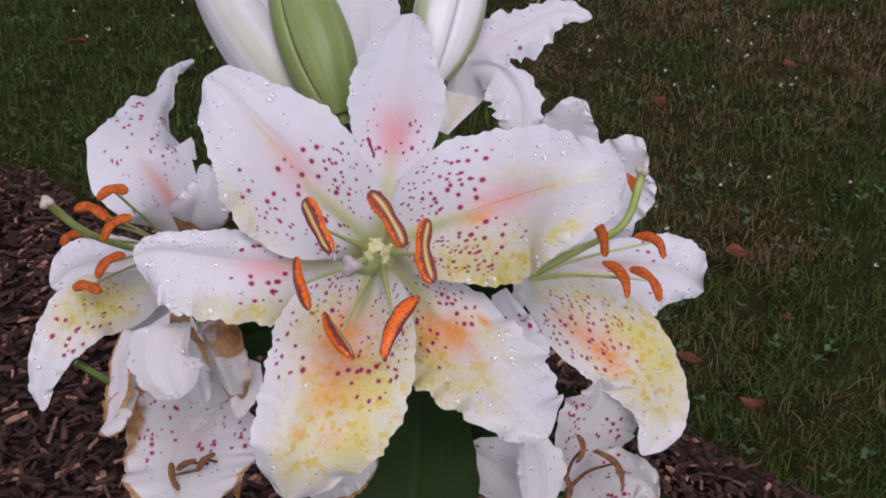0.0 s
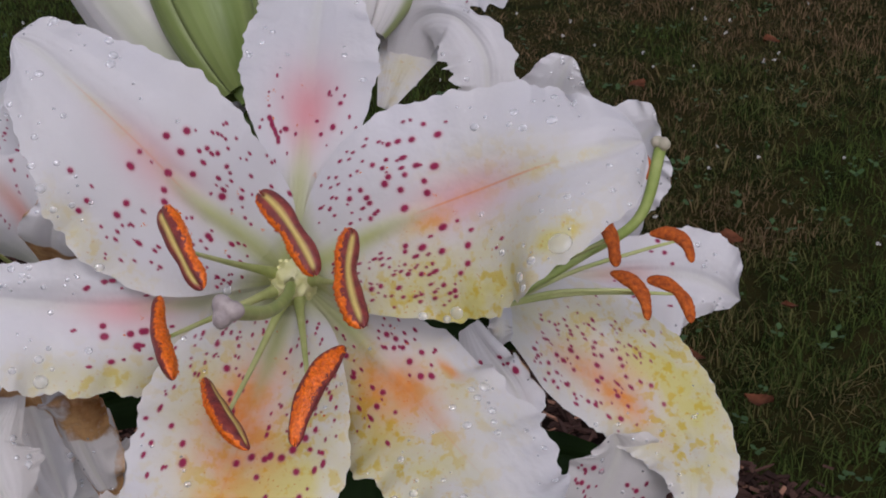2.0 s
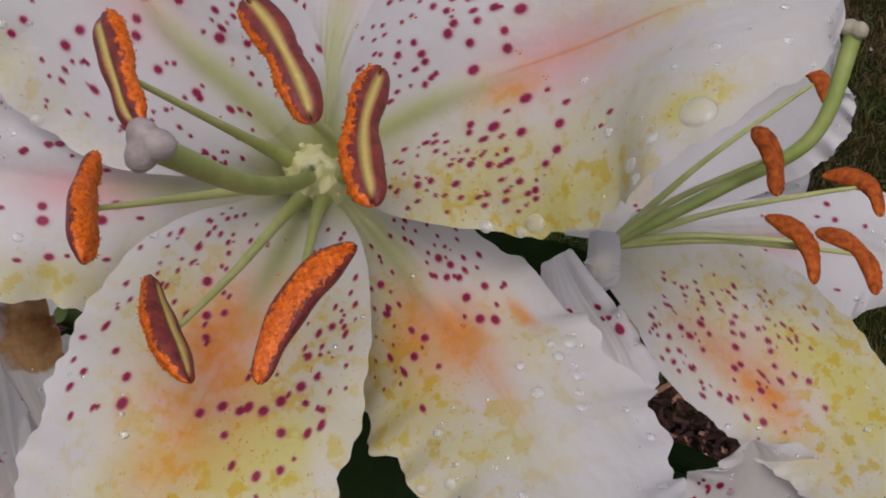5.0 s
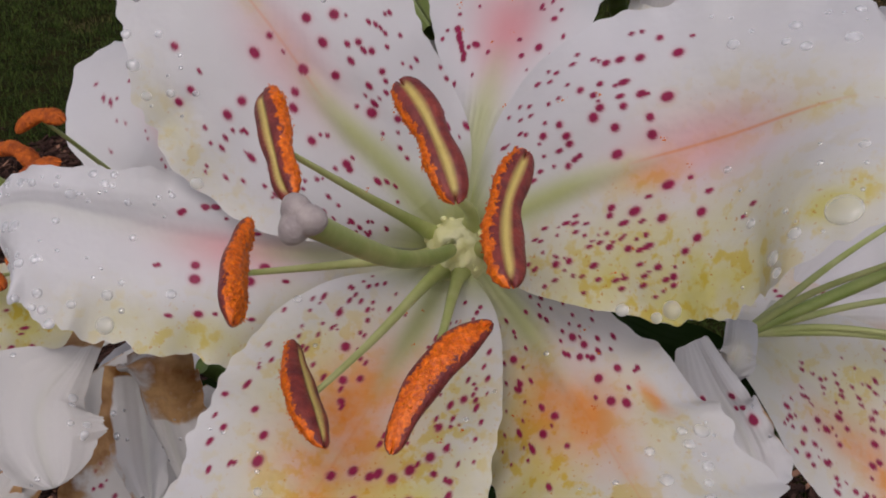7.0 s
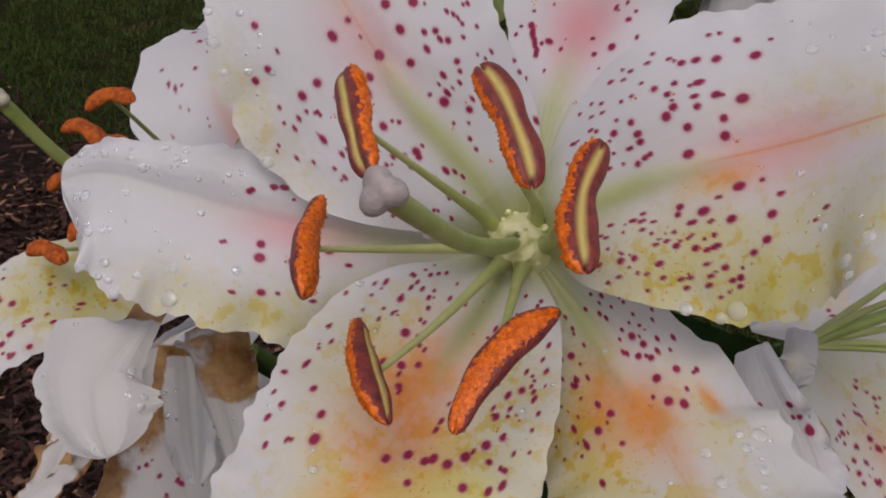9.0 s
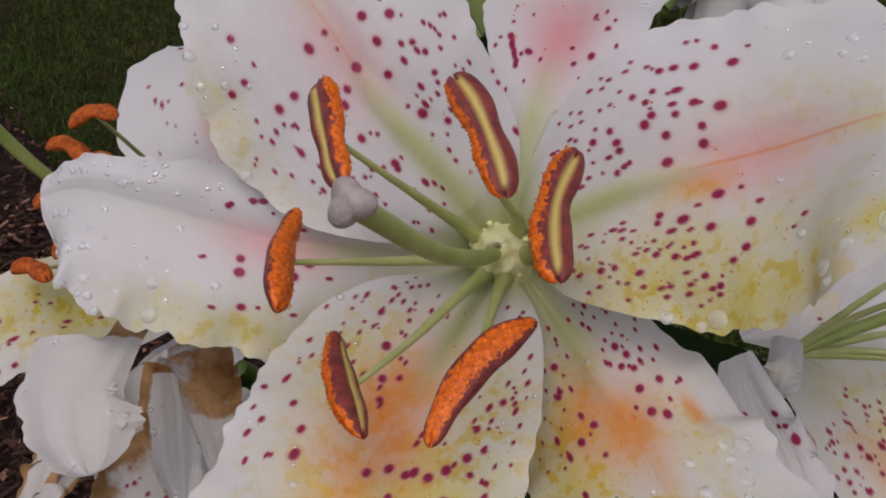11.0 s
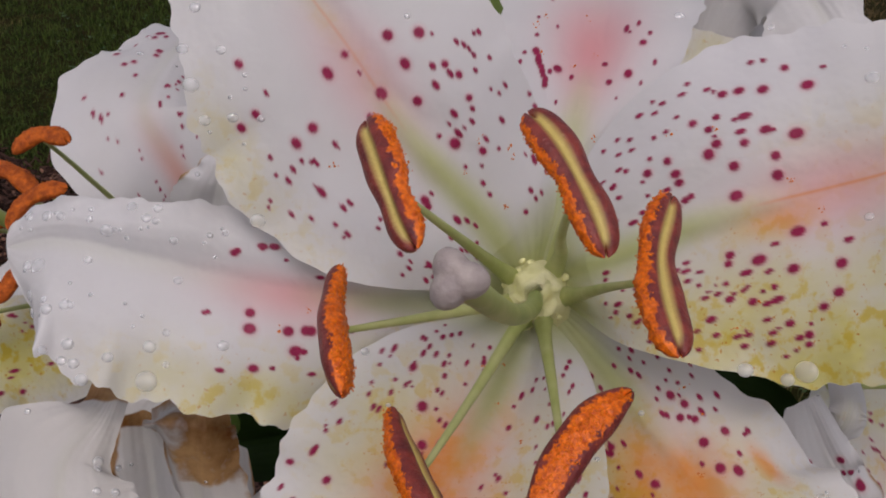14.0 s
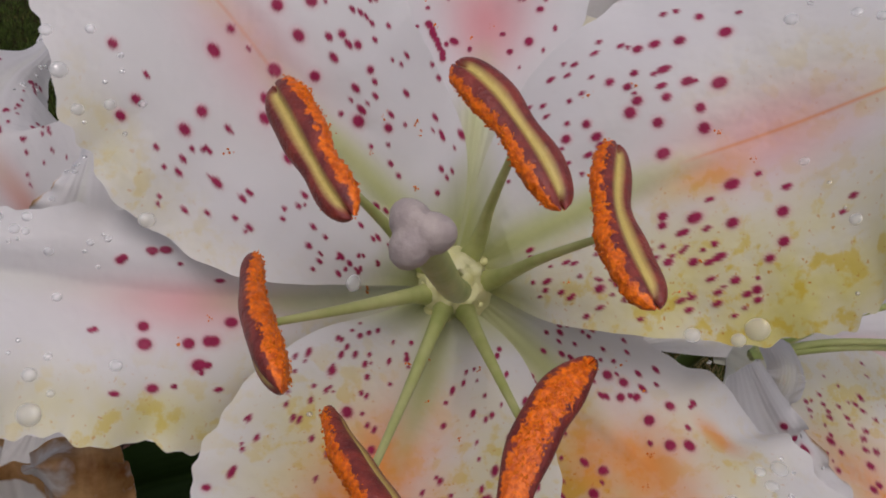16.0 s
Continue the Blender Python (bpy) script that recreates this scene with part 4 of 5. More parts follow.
def backdrop_flower(name, origin, label, petals, mat, stamens=(), style=None, knob=2.6, dry=False, marks=()):
    fl = flower(name, origin, label)
    for k, (st, lk, shape, specks) in enumerate(petals):
        fine = 2 if specks or (k == 0 and marks) else 1
        me = tepal_mesh("petal", st, mat, marks if k == 0 else (), nu=110 * fine, nv=60 * fine + 1, look_of=lk, specks=specks, tiny=45 if k == 0 and marks else 0, **shape)
        p = part_of("petal", me, fl, "limp white petal with brown withered edges" if dry else "")
        rng = random.Random(specks + len(st) + 3 * k)
        wide = max(row[3] + row[5] for row in st)
        if wide > 13:
            add_drops(p, st, shape, [(rng.uniform(0.4, 0.95), rng.choice((-1, 1)) * rng.uniform(0.2, 0.95), 0.4 + 0.8 * rng.random() ** 2) for _ in range(int(min(16, wide / 2.5)))])
    for a, b, bow, root in stamens:
        s = part_of("stamen", None, fl)
        simple_anther(s, a, b, np.array(bow) * (1.35 if not dry else 1), 2.1 if not dry else 1.2, ANTHER_DRY if dry else ANTHER_RUST)
        m = (np.array(a, float) + np.array(b, float)) / 2 + np.array(bow, float)
        r = np.array(root, float)
        stalk("filament", [r, r * 0.6 + m * 0.4 + (0, 2, 2), r * 0.2 + m * 0.8 + (0, 1, 1), m], [1.0, 0.75, 0.6, 0.45], FILAMENT if not dry else ANTHER_DRY, s, "", 8, 18)
    if style:
        pp = part_of("pistil", None, fl)
        pistil(pp, style, 1.6, knob, STIGMA_PALE)
    return fl


def at(px, py, d, o):
    """Millimetres from a flower's origin to a place on a sight line of the opening view."""
    k = 784 / math.tan(radians(20.9))
    return ((px - 784) / k * d * 1000 - o[0] * 1000, d * 1000 - o[1] * 1000, -(py - 441) / k * d * 1000 - o[2] * 1000)


def hung(o, *rows):
    """Stations of a drooping petal: sight line, distance, then both half widths as seen and their lifts."""
    return [(*at(x, y, d, o), wa * d / 2.053, la, wb * d / 2.053, lb) for x, y, d, wa, la, wb, lb in rows]


O_R = (0.0454, 0.562, -0.0052)
right_flower = backdrop_flower("lily_flower", O_R, "white lily half hidden behind, yellow-stained spotted lower petal", [
    ([(-10.4, -52.0, -7.0, 10.6, -27.5, 11.8, 47.8),
     (11.0, -50.0, -20.7, 21.2, -22.1, 21.6, 32.0),
     (30.6, -53.0, -36.8, 23.8, -26.1, 20.3, 15.2),
     (42.8, -60.0, -53.2, 17.4, -13.2, 16.0, 5.4),
     (44.7, -70.0, -67.6, 12.6, 6.7, 8.4, -9.1),
     (38.2, -74.0, -81.6, 3.9, 19.6, 2.8, 1.3)],
     dict(blush=0.35, blush_at=0.35, nectar=0.2, stain=[(0.5, -0.4, 0.28, 0.7, 1.3), (0.6, 0.2, 0.24, 0.6, 1.1), (0.2, 0.0, 0.15, 0.7, 0.7)], flame=[(0.38, 0.35, 0.18, 0.22, 1.1)]), dict(ruffle=0.9, waves=6, seed=1.0), 0),
    ([(-1.4, 0.0, -2.2, 3.6, 0.0, 4.7, -0.0),
     (21.9, 0.0, -2.7, 9.6, 1.2, 9.5, 3.1),
     (45.1, 8.0, -3.4, 14.3, -4.4, 20.1, 3.4),
     (65.5, 13.0, -5.7, 18.3, -0.8, 22.6, 1.6),
     (77.2, 13.0, -11.3, 15.1, 8.9, 10.6, -4.0),
     (82.8, 8.0, -15.6, 3.4, 58.9, 4.0, -2.7)],
     dict(blush=0.6, blush_at=0.33, nectar=0.3), dict(ruffle=1.2, waves=6, seed=2.0), 14),
    ([(-14.3, -100.0, -5.7, 3.0, -10, 3.0, -10),
     (-14.8, -110.0, -10.4, 4.5, -40, 3.6, -35),
     (-15.7, -110.0, -14.8, 4.8, -40, 4.0, -30),
     (-17.6, -104.0, -17.7, 2.5, -10, 2.5, -10)],
     dict(stain=[(0.5, 0, 0.3, 0.8, 0.2)]), dict(ruffle=1.2, waves=3, seed=0.7, bulge=1.5), 0),
    (hung(O_R, (886, 516, .447, 12, 0, 18, 0), (906, 552, .453, 20, 14, 40, -4), (934, 596, .459, 27, -14, 46, 10), (950, 640, .456, 33, 16, 50, 8)),
     dict(dry=0.55), dict(ruffle=2.6, waves=2.6, seed=0.2, scallop=0.07, bulge=1.8, groove=-0.8, tip=0.88), 8),
    ([(-22.3, 3.0, -1.5, 1.5, -0.2, 1.5, 0.2),
     (-6.5, 3.0, 7.3, 14.7, -18.7, 14.8, 19.4),
     (12.7, 8.0, 12.4, 17.7, -17.1, 16.9, 16.9),
     (32.8, 18.0, 15.6, 17.2, -13.5, 16.6, 14.0),
     (52.1, 28.0, 18.0, 6.8, 2.7, 6.8, -2.7)],
     dict(blush=0.5, blush_at=0.5, stain=[(0.5, 0, 0.3, 0.8, 0.5)]), dict(ruffle=0.8, waves=4, seed=0.9), 24),
    ([(0.5, 6.0, 5.5, 2.7, 1.4, 2.7, -1.4),
     (8.5, 3.0, 35.7, 14.0, 6.0, 16.0, -3.4),
     (14.4, -6.0, 56.9, 16.4, 2.8, 15.8, -7.1),
     (18.1, -14.0, 69.5, 10.9, 7.9, 7.7, 4.7),
     (21.3, -16.0, 75.1, 3.5, 9.4, 2.7, 5.3)],
     dict(), dict(ruffle=0.8, waves=5, seed=0.3), 0),
    ([(3.3, 6.0, 2.7, 3.9, 0.0, 2.9, 0.1),
     (25.4, 6.0, 24.8, 19.6, -1.2, 17.7, 1.4),
     (39.7, 0.0, 38.3, 21.0, -9.4, 20.5, 7.2),
     (48.1, -7.0, 47.4, 14.7, -2.7, 12.7, 11.4),
     (52.1, -12.0, 48.9, 5.0, 10.2, 4.5, 14.7)],
     dict(), dict(ruffle=1.2, waves=6, seed=4.0), 0)], PETAL,
    [(at(1050, 392, .468, O_R), at(1070, 455, .462, O_R), (1.2, 0, 0.6), (-13, -80, -8)),
     (at(1066, 464, .492, O_R), at(1110, 527, .484, O_R), (2.2, 0, 1.6), (-13, -80, -8)),
     (at(1112, 477, .498, O_R), at(1165, 535, .490, O_R), (2.6, 0, 2.2), (-13, -80, -8)),
     (at(1122, 418, .514, O_R), at(1174, 458, .506, O_R), (2.4, 0, 2.2), (-13, -80, -8)),
     (at(1098, 308, .522, O_R), at(1124, 348, .518, O_R), (1.6, 0, 1.0), (-13, -80, -8))],
    [(-13, -80, -8), at(1030, 440, .480, O_R), at(1105, 395, .475, O_R), at(1138, 303, .470, O_R)], 2.8, marks=SPOTS["right_lower"])

O_L = (-0.1304, 0.565, -0.0025)
left_flower = backdrop_flower("lily_flower", O_L, "white lily turned aside with a twisted upper petal tip", [
    ([(5.5, 0.0, 5.5, 4.1, -19.5, 4.1, 6.1),
     (2.0, -20.0, 26.6, 21.6, 27.4, 14.7, -14.6),
     (-8.7, -30.0, 45.7, 25.6, 9.0, 27.2, -32.7),
     (-9.4, -15.0, 64.4, 16.8, 0.7, 16.5, -42.2),
     (-7.3, 5.0, 77.7, 10.0, -4.4, 6.7, -56.9),
     (-8.1, 25.0, 92.4, 3.4, -23.8, 4.5, -24.1),
     (0.8, 40.0, 100.9, 2.8, -18.9, 2.4, -34.7)],
     dict(blush=0.9, blush_at=0.16, blush_wide=0.16, nectar=0.2), dict(ruffle=1.2, waves=6, seed=1.3, scallop=0.07), 62),
    ([(1.0, -16.2, -5.2, 5.2, -22.6, 3.8, -1.0),
     (-6.6, -57.4, -17.1, 12.9, -6.7, 13.3, 1.1),
     (-19.3, -80.0, -25.6, 11.7, 0.5, 15.2, -1.9),
     (-29.6, -88.0, -39.1, 9.2, -0.2, 10.0, -0.0),
     (-35.1, -88.8, -52.9, 6.2, 2.0, 5.0, -8.1),
     (-34.4, -87.1, -64.3, 2.6, -22.9, 1.9, -15.1)],
     dict(blush=0.0, stain=[(0.33, 0.0, 0.18, 0.8, 1.3)]), dict(ruffle=1.0, waves=6, seed=2.3), 40),
    ([(-1.2, 5.0, -2.8, 2.8, -3.1, 2.8, 3.1),
     (-22.0, -5.0, -5.4, 11.5, -0.4, 13.7, -0.2),
     (-42.3, -10.0, -6.7, 12.0, -5.8, 14.1, -0.0),
     (-55.5, -15.0, -15.5, 3.9, -0.2, 3.8, 14.5)],
     dict(blush=0.2), dict(ruffle=0.8, waves=5, seed=3.3), 5),
    ([(11.3, -20.0, 6.7, 4.2, 15.3, 3.8, -32.3),
     (19.3, -45.0, 17.9, 11.5, 18.0, 14.1, -20.0),
     (23.5, -53.0, 28.9, 5.7, -0.5, 12.8, -38.8),
     (23.6, -45.0, 40.7, 3.1, -13.5, 4.8, -17.6)],
     dict(dry=0.7, dry_top=0.3), dict(ruffle=1.0, waves=4, seed=0.3), 0),
    ([(8.0, -5.0, -13.6, 3.8, -18.0, 2.8, 13.2),
     (-3.2, -15.0, -28.1, 12.0, 10.3, 7.6, -1.9),
     (-20.6, -20.0, -37.6, 3.2, 5.8, 2.9, -6.9)],
     dict(), dict(ruffle=0.5, waves=3, seed=0.8), 0)], PETAL,
    [(at(172, 355, .474, O_L), at(226, 342, .474, O_L), (0, 0, 2.4), (0, 0, 0)),
     (at(130, 372, .486, O_L), at(192, 392, .482, O_L), (0.5, 0, 2.4), (0, 0, 0)),
     (at(182, 428, .470, O_L), at(234, 386, .470, O_L), (-1.4, 0, 1.8), (0, 0, 0)),
     (at(108, 435, .500, O_L), at(150, 412, .500, O_L), (-0.8, 0, 1.2), (0, 0, 0)),
     (at(172, 494, .480, O_L), at(222, 452, .480, O_L), (-1.4, 0, 1.8), (0, 0, 0)),
     (at(128, 512, .476, O_L), at(178, 520, .474, O_L), (0.3, 0, 1.8), (0, 0, 0))],
    [(0, 0, 0), at(235, 440, .530, O_L), at(150, 410, .492, O_L), at(82, 358, .464, O_L)], 2.8)

O_WL = (-0.1106, 0.5, -0.0339)
wilted = backdrop_flower("wilted_lily_flower", O_WL, "wilting white lily with limp brown-edged petals", [
    ([(11.7, 15.0, -6.0, 4.7, -0.2, 4.7, 0.2),
     (1.7, 15.0, -33.6, 29.4, 27.1, 27.7, 25.8),
     (-1.7, 2.0, -51.5, 37.0, 8.7, 24.0, 9.3),
     (0.3, -10.0, -63.8, 30.7, -10.1, 22.9, 16.9),
     (5.6, -20.0, -77.0, 15.1, -7.7, 11.7, 19.9)],
     dict(dry=1.1, blush=0.2), dict(ruffle=1.6, waves=5, seed=1.1), 60),
    ([(-5.8, 15.0, 5.3, 4.9, 1.7, 4.9, -1.7),
     (-10.1, 12.0, -15.8, 24.2, 4.8, 20.7, 5.5),
     (-5.9, 10.0, -36.7, 23.3, 3.1, 19.4, 6.9),
     (-1.8, 8.0, -47.6, 11.6, -3.8, 11.6, 3.8)],
     dict(dry=0.5), dict(ruffle=1.0, waves=4, seed=0.6), 0),
    (hung(O_WL, (228, 585, .492, 16, 0, 12, 0), (208, 640, .486, 26, 12, 14, -10), (206, 695, .478, 34, 20, 22, -15), (190, 750, .472, 8, 0, 10, 0)),
     dict(dry=1.5), dict(ruffle=1.8, waves=4, seed=2.1, scallop=0.07), 0),
    (hung(O_WL, (240, 690, .484, 8, 0, 8, 0), (216, 715, .476, 26, -12, 22, 10), (196, 752, .470, 22, 0, 14, -20), (176, 770, .468, 6, 0, 6, 0)),
     dict(dry=1.1), dict(ruffle=1.4, waves=3, seed=3.0, scallop=0.06), 0),
    (hung(O_WL, (318, 580, .486, 26, 10, 30, 10), (326, 615, .490, 40, 16, 40, 20), (340, 665, .488, 44, 20, 36, 10), (362, 720, .480, 30, 12, 26, 0)),
     dict(dry=1.5, dry_top=0.18), dict(ruffle=1.3, waves=3, seed=3.1, bulge=2.4, tip=0.7), 0),
    (hung(O_WL, (388, 560, .456, 22, -40, 40, 10), (394, 584, .450, 34, -45, 46, 5), (392, 625, .456, 44, -30, 40, -30), (404, 672, .464, 42, 5, 34, -45), (424, 716, .472, 24, 0, 22, -20)),
     dict(dry=2.0, dry_top=0.66), dict(ruffle=1.4, waves=3, seed=4.1, bulge=2.6, tip=0.7), 0),
    (hung(O_WL, (452, 640, .474, 10, 0, 10, 0), (440, 668, .472, 26, 0, 20, 10), (430, 705, .470, 22, 6, 22, 10), (420, 740, .468, 8, 0, 8, 0)),
     dict(dry=0.3), dict(ruffle=0.5, waves=2, seed=0.4), 0),
    (hung(O_WL, (322, 556, .449, 14, -20, 20, 20), (318, 584, .440, 20, -25, 26, 10), (298, 622, .436, 44, -22, 72, -4), (302, 662, .434, 60, -26, 60, -4), (322, 704, .434, 50, -22, 46, -4)),
     dict(dry=0.6, dry_top=0.22), dict(ruffle=0.35, waves=4, seed=5.1, bulge=1.6, groove=-1.0, scallop=0.05, tip=0.72), 0),
    ([(55.3, -25.0, -65.4, 4.6, -7.3, 4.6, 7.3),
     (71.1, -34.0, -56.3, 9.7, -0.5, 9.9, 6.5),
     (84.2, -34.0, -49.0, 2.6, -0.3, 3.2, -0.2)],
     dict(dry=1.2), dict(ruffle=1.4, waves=6, seed=6.1), 0)], PETAL_DRY,
    [(at(304, 818, .485, O_WL), at(318, 868, .48, O_WL), (-1.5, 0, 0), at(400, 840, .5, O_WL)),
     (at(312, 832, .485, O_WL), at(348, 816, .48, O_WL), (0, 0, 0.8), at(400, 840, .5, O_WL)),
     (at(350, 835, .485, O_WL), at(382, 804, .48, O_WL), (-1.2, 0, 1.2), at(400, 840, .5, O_WL)),
     (at(418, 880, .47, O_WL), at(430, 856, .47, O_WL), (-0.6, 0, 0.8), at(420, 890, .48, O_WL))], None, 2.6, True)

O_WR = (0.0558, 0.53, -0.1185)
wilted_low = backdrop_flower("wilted_lily_flower", O_WR, "faded white lily low on the stem, anthers withered brown", [
    ([(-0.5, -5.0, 8.8, 3.7, 6.3, 5.0, -6.3),
     (6.8, -18.0, 36.4, 13.2, 6.6, 19.0, -8.2),
     (12.6, -25.0, 53.6, 13.3, 11.9, 18.3, 5.5),
     (11.5, -30.0, 62.2, 3.9, 6.7, 4.7, 16.3)],
     dict(dry=0.35), dict(ruffle=0.9, waves=4, seed=1.5, scallop=0.05), 40),
    ([(3.3, -5.0, -0.2, 3.7, -15.5, 2.7, 10.7),
     (18.1, -18.0, 15.2, 14.5, -1.8, 11.4, 15.7),
     (29.5, -24.0, 17.7, 11.4, 24.0, 10.6, -11.0),
     (37.3, -30.0, 10.6, 3.8, 50.6, 2.1, 0.8)],
     dict(dry=0.5), dict(ruffle=1.0, waves=4, seed=2.5, scallop=0.05), 25),
    ([(-10.8, -5.0, -0.2, 4.5, -4.6, 5.4, -0.4),
     (-29.3, -18.0, 19.0, 13.1, -5.9, 15.9, 0.7),
     (-45.5, -18.0, 31.5, 6.0, -0.2, 5.4, -0.3)],
     dict(dry=0.2), dict(ruffle=0.4, waves=2, seed=3.5), 0),
    ([(-15.4, -45.0, 8.9, 5.9, -0.7, 4.7, 0.7),
     (-16.8, -48.0, 27.2, 8.0, -1.5, 12.2, -2.2),
     (-20.3, -48.0, 41.7, 3.8, -0.0, 4.4, -0.0)],
     dict(dry=0.2), dict(ruffle=0.6, waves=3, seed=4.5, scallop=0.06), 0)], PETAL_DRY,
    [(at(1020, 770, .495, O_WR), at(1018, 820, .49, O_WR), (3.2, 0, 0), at(1000, 850, .51, O_WR)),
     (at(1048, 798, .495, O_WR), at(1102, 870, .485, O_WR), (3.5, 0, 3.0), at(1010, 860, .51, O_WR)),
     (at(1004, 840, .49, O_WR), at(1006, 885, .485, O_WR), (0.6, 0, 0), at(1000, 890, .51, O_WR))], None, 2.6, True)

O_K = (0.0015, 0.53, 0.0519)
rear = backdrop_flower("lily_flower", O_K, "white lily seen from behind with curled ruffled petals", [
    ([(-1.3, -5.0, 0.8, 2.9, 1.1, 2.4, 6.4),
     (8.3, 2.0, 23.5, 10.5, -12.2, 11.7, 2.6),
     (20.6, 12.0, 43.4, 14.3, -17.4, 11.0, -2.2),
     (37.7, 22.0, 53.2, 9.9, -5.4, 13.6, -10.6),
     (54.6, 30.0, 62.4, 6.9, -13.7, 6.7, 2.9),
     (70.5, 30.0, 59.7, 2.8, 0.8, 2.5, 0.4)],
     dict(blush=0.15, stain=[(0.1, 0, 0.1, 0.8, 0.5)]), dict(ruffle=1.4, waves=7, seed=1.2, scallop=0.10), 2),
    ([(3.9, 5.0, 10.9, 4.6, -6.2, 5.8, 2.8),
     (10.7, -5.0, 28.2, 7.9, 18.5, 10.5, 3.0),
     (22.5, -15.0, 28.6, 4.0, 34.4, 11.4, -8.3),
     (31.0, -20.0, 16.7, 9.5, -0.0, 12.8, -2.2),
     (32.7, -20.0, 5.5, 8.9, -2.6, 10.9, 3.1),
     (31.1, -18.0, -3.3, 5.9, -5.9, 6.1, 2.5)],
     dict(), dict(ruffle=0.9, waves=5, seed=2.2, scallop=0.10), 0),
    ([(-32.3, 0.0, 7.7, 3.8, 1.4, 3.8, -1.4),
     (-36.5, 5.0, 37.0, 12.3, 0.4, 12.9, -1.9),
     (-39.8, 15.0, 65.2, 18.5, 1.6, 17.2, -1.6),
     (-41.8, 25.0, 97.1, 6.7, 1.1, 6.7, -1.1)],
     dict(), dict(ruffle=0.6, waves=4, seed=3.2), 0)], PETAL)


def bud(label, base, tip, radius, mat, green, twist=0.0):
    """A closed bud: six seamed tepals wrapped round one another."""
    base, tip = np.array(base, float), np.array(tip, float)
    nu = 70
    ob = new("lily_bud")
    ob.matrix_world = HEAD @ Matrix.Translation(base)
    tagged(ob, label, "flower bud", "lily buds")
    ax = (tip - base) * 1000
    ln = np.linalg.norm(ax)
    t = ax / ln
    a = np.cross(t, (0, -1.0, 0))
    a /= np.linalg.norm(a)
    b = np.cross(t, a)
    u = np.linspace(0, 1, nu)
    r = radius * np.clip(np.sin(np.pi * np.clip(0.06 + 0.94 * u, 0, 1) ** 0.85), 0.03, 1) ** 0.75
    for k in range(3):
        p3 = np.linspace(0.02, 2 * np.pi / 3 - 0.02, 25) + k * 2 * np.pi / 3
        ph = p3 - twist
        seam = np.abs(np.sin(1.5 * p3))
        sec = 1 - 0.07 * np.cos(3 * p3) - 0.08 * np.exp(-(seam / 0.14) ** 2) + 0.02 * (k - 1)
        sec = np.concatenate([[0.05], sec, [0.05]])
        ph = np.concatenate([ph[:1], ph, ph[-1:]])
        wave = 1 + 0.012 * np.sin(9 * u + k)[:, None] * np.cos(4 * ph)[None]
        P = (u * ln)[:, None, None] * t + (r[:, None] * sec[None] * wave)[..., None] * (np.cos(ph)[None, :, None] * a + np.sin(ph)[None, :, None] * b)
        keel = np.clip(np.abs(np.sin(1.5 * (ph + twist))), 0, 1)
        keel = np.tile(np.exp(-((keel - 1) / 0.10) ** 2), (nu, 1)) * (0.55 + 0.45 * np.cos(3 * u))[:, None]
        ribs = np.tile(0.5 + 0.5 * np.cos(24 * ph), (nu, 1))
        me = mesh_from("bud_petal", P.reshape(-1, 3) * 0.001, grid_faces(nu, len(ph)), mat, {"nectar": (green * keel).ravel(), "ribs": ribs.ravel()})
        part_of("bud_petal", me, ob)
    v, f = tube([-t * 4, t * 0.5, t * 3], [2.0, 3.2, 2.2], 14, 10)
    part_of("receptacle", mesh_from("receptacle", v * 0.001, f, STALK), ob, "green base of the bud")
    return ob


def cam_place(px, py, d):
    return tuple(c * 0.001 for c in at(px, py, d, (0, 0, 0)))


bud("large white bud with pale green keels, nearly open", cam_place(580, 235, .535), cam_place(320, -110, .55), 19.0, BUD_WHITE, 0.6, 0.7)
bud("plump green bud, still tightly closed", cam_place(606, 207, .505), cam_place(490, -130, .52), 16.5, BUD_GREEN, 0.8, 0.2)
bud("green and white striped bud, still closed", cam_place(765, 140, .52), cam_place(835, -150, .54), 16.0, BUD_WHITE, 1.0, 1.3)

# ---- stem and leaves ----
plant = new("lily_plant")
plant.matrix_world = pose(0.0, 0.54, 0.02)
tagged(plant, "tall green lily stem with long dark leaves", "plant")


def world_mm(p):
    """From the sight frame to the stem's frame, in millimetres."""
    w = HEAD @ Vector(p) - plant.matrix_world.translation
    return tuple(1000 * c for c in w)


stalk("stem", [(0, 0, -20), (6, 10, 300), (-4, 0, 600), (0, -20, 800), (0, -30, 905)], [8, 7.5, 6.5, 5.0, 3.5], STALK, plant, "", 16, 40)
for end, low in ((MAIN_O, 760), (O_R, 740), (O_L, 730), (O_WL, 690), (O_WR, 640), (O_K, 820), (cam_place(580, 235, .535), 850), (cam_place(606, 207, .505), 860), (cam_place(765, 140, .52), 860)):
    e = np.array(world_mm(Vector(end) + Vector((0, 0.028 if end == O_WL else 0.012, 0))))
    b = np.array([0, -10.0, low])
    stalk("pedicel", [b, b * 0.6 + e * 0.4 + (0, 25, -10), b * 0.25 + e * 0.75 + (0, 22, -4), e], [2.6, 2.2, 2.0, 2.6], STALK, plant, "", 10, 24)


shoot = np.array(world_mm(Vector(cam_place(134, 642, .60))))
stalk("side_shoot", [(0, -5, 640), shoot * 0.4 + np.array([0, 0, 385]), shoot * 0.75 + np.array([0, 0, 158]), shoot], [2.4, 2.2, 2.0, 1.7], STALK, plant, "short bright green side shoot", 10, 24)


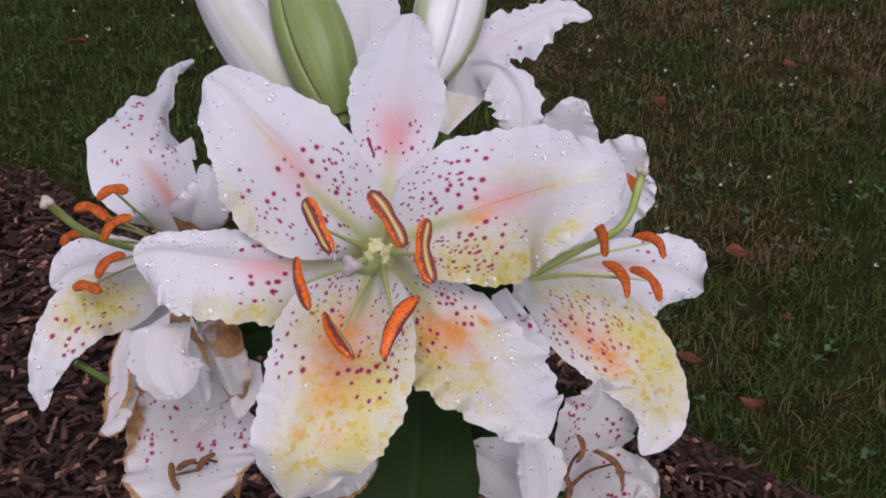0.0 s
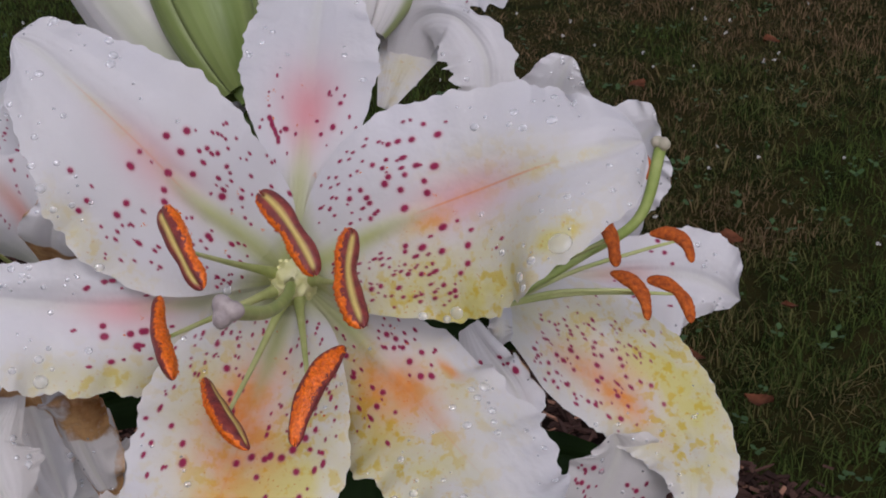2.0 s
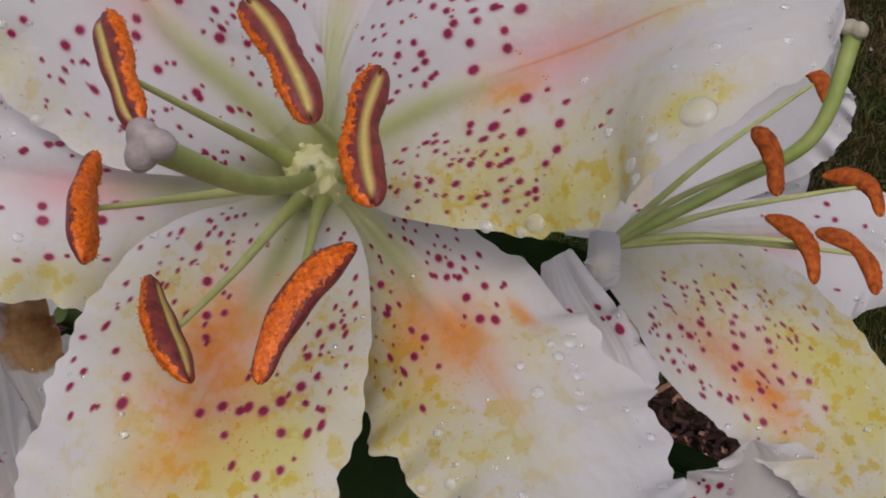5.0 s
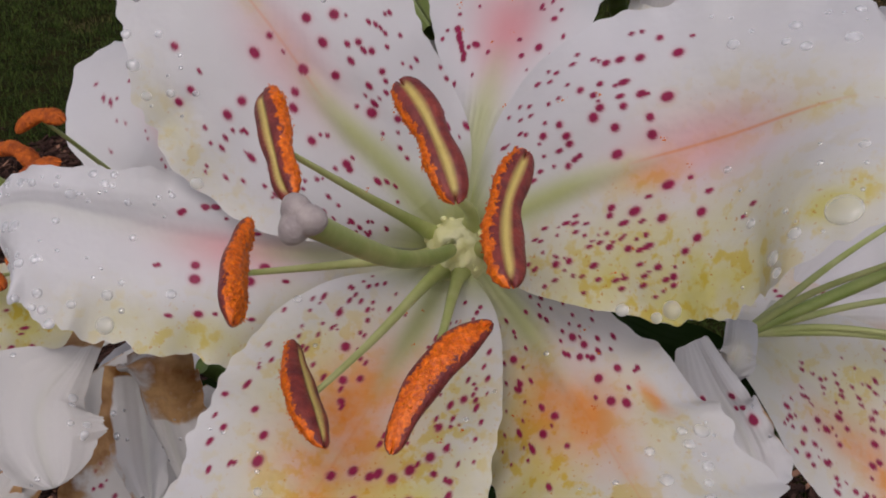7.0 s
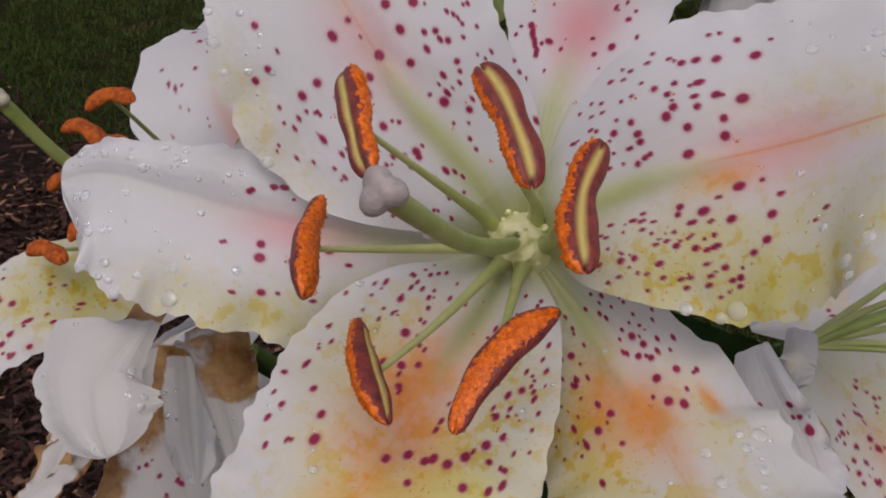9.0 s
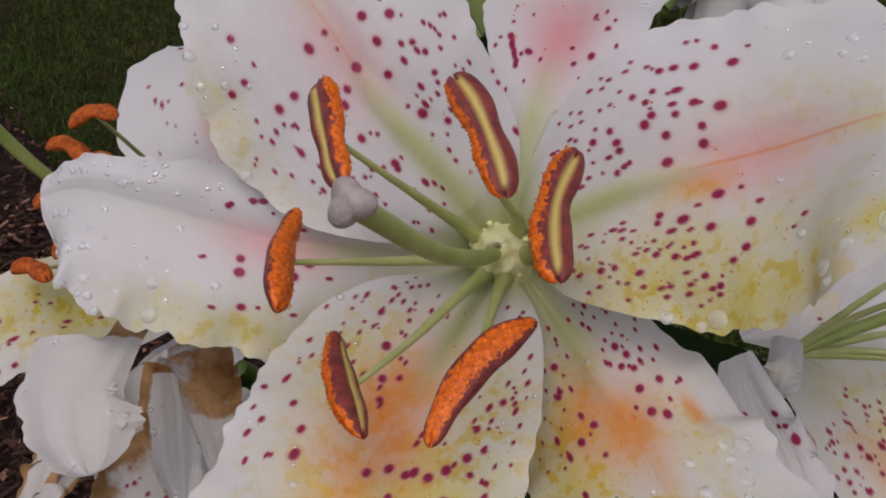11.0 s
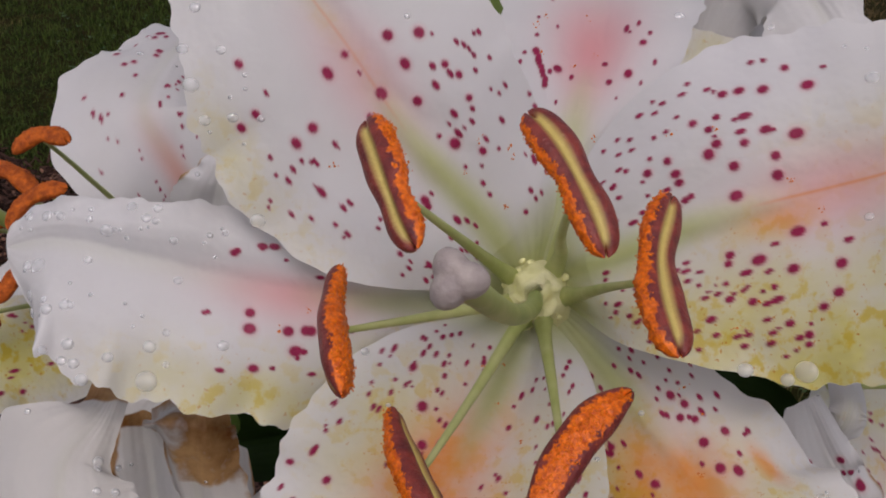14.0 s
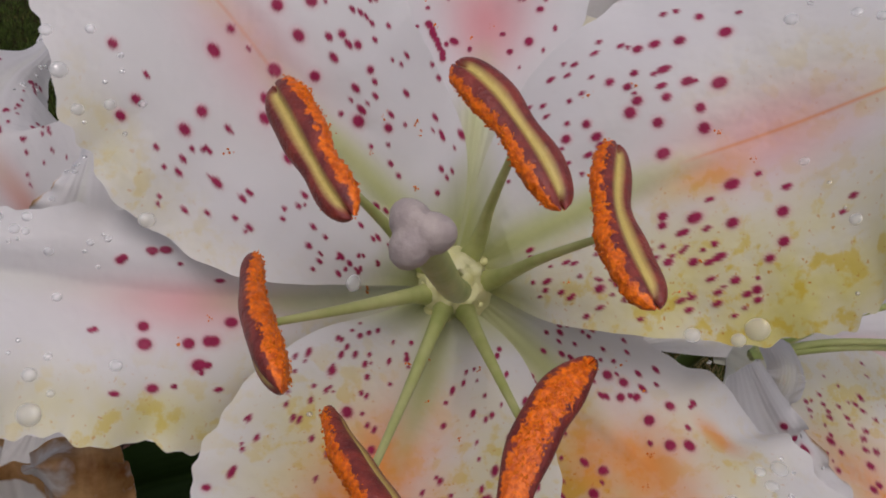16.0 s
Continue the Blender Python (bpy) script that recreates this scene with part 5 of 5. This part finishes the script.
def leaf(stations_px, seed=0.0):
    pts = []
    for (x, y, d, w, la, lb) in stations_px:
        p = at(x, y, d, (0, 0, 0))
        pts.append((*p, w, la, w, lb))
    me = tepal_mesh("leaf", pts, LEAF, (), nu=70, nv=33, look_of=dict(rib=1.0), bulge=0.5, groove=1.6, ruffle=0.5, waves=2.5, seed=seed, thick=0.5)
    ob = part_of("leaf", me, plant, "glossy dark green strap-shaped leaf")
    ob.matrix_basis = plant.matrix_world.inverted() @ HEAD
    return ob


leaf([(735, 560, .53, 6, 10, 10), (740, 680, .52, 18, 12, 12), (735, 800, .51, 27, 10, 10), (725, 920, .50, 28, 10, 10), (715, 1060, .50, 18, 8, 8), (710, 1180, .51, 2, 0, 0)], 1)
leaf([(745, 640, .56, 5, 10, 10), (800, 745, .55, 10, 10, 10), (850, 800, .55, 11, 8, 8), (920, 860, .56, 8, 5, 5), (980, 930, .58, 1, 0, 0)], 2)
leaf([(760, 480, .53, 5, 10, 10), (830, 515, .52, 9, 8, 8), (890, 530, .53, 9, 8, 8), (960, 560, .55, 1, 0, 0)], 3)
leaf([(640, 560, .54, 5, 10, 10), (540, 580, .53, 10, 8, 8), (450, 590, .53, 11, 8, 8), (340, 620, .55, 7, 5, 5), (260, 660, .57, 1, 0, 0)], 4)
leaf([(760, 650, .58, 5, 5, 5), (860, 700, .58, 9, 5, 5), (1000, 720, .60, 9, 5, 5), (1150, 780, .62, 1, 0, 0)], 6)
for k in range(9):
    a, z = 2.4 * k, 120 + 65 * k
    d = np.array([math.cos(a), math.sin(a), 0])
    mid = np.array([0, 0, z])
    pts = [(*(mid + d * 5), 5, 5, 5, 5), (*(mid + d * 60 + (0, 0, 25)), 11, 5, 11, 5), (*(mid + d * 120 + (0, 0, 25)), 9, 5, 9, 5), (*(mid + d * 165 + (0, 0, 0)), 1, 0, 1, 0)]
    part_of("leaf", tepal_mesh("leaf", pts, LEAF, (), nu=30, nv=13, bulge=0.4, groove=1.0, ruffle=0.3, waves=2, thick=0.5), plant)
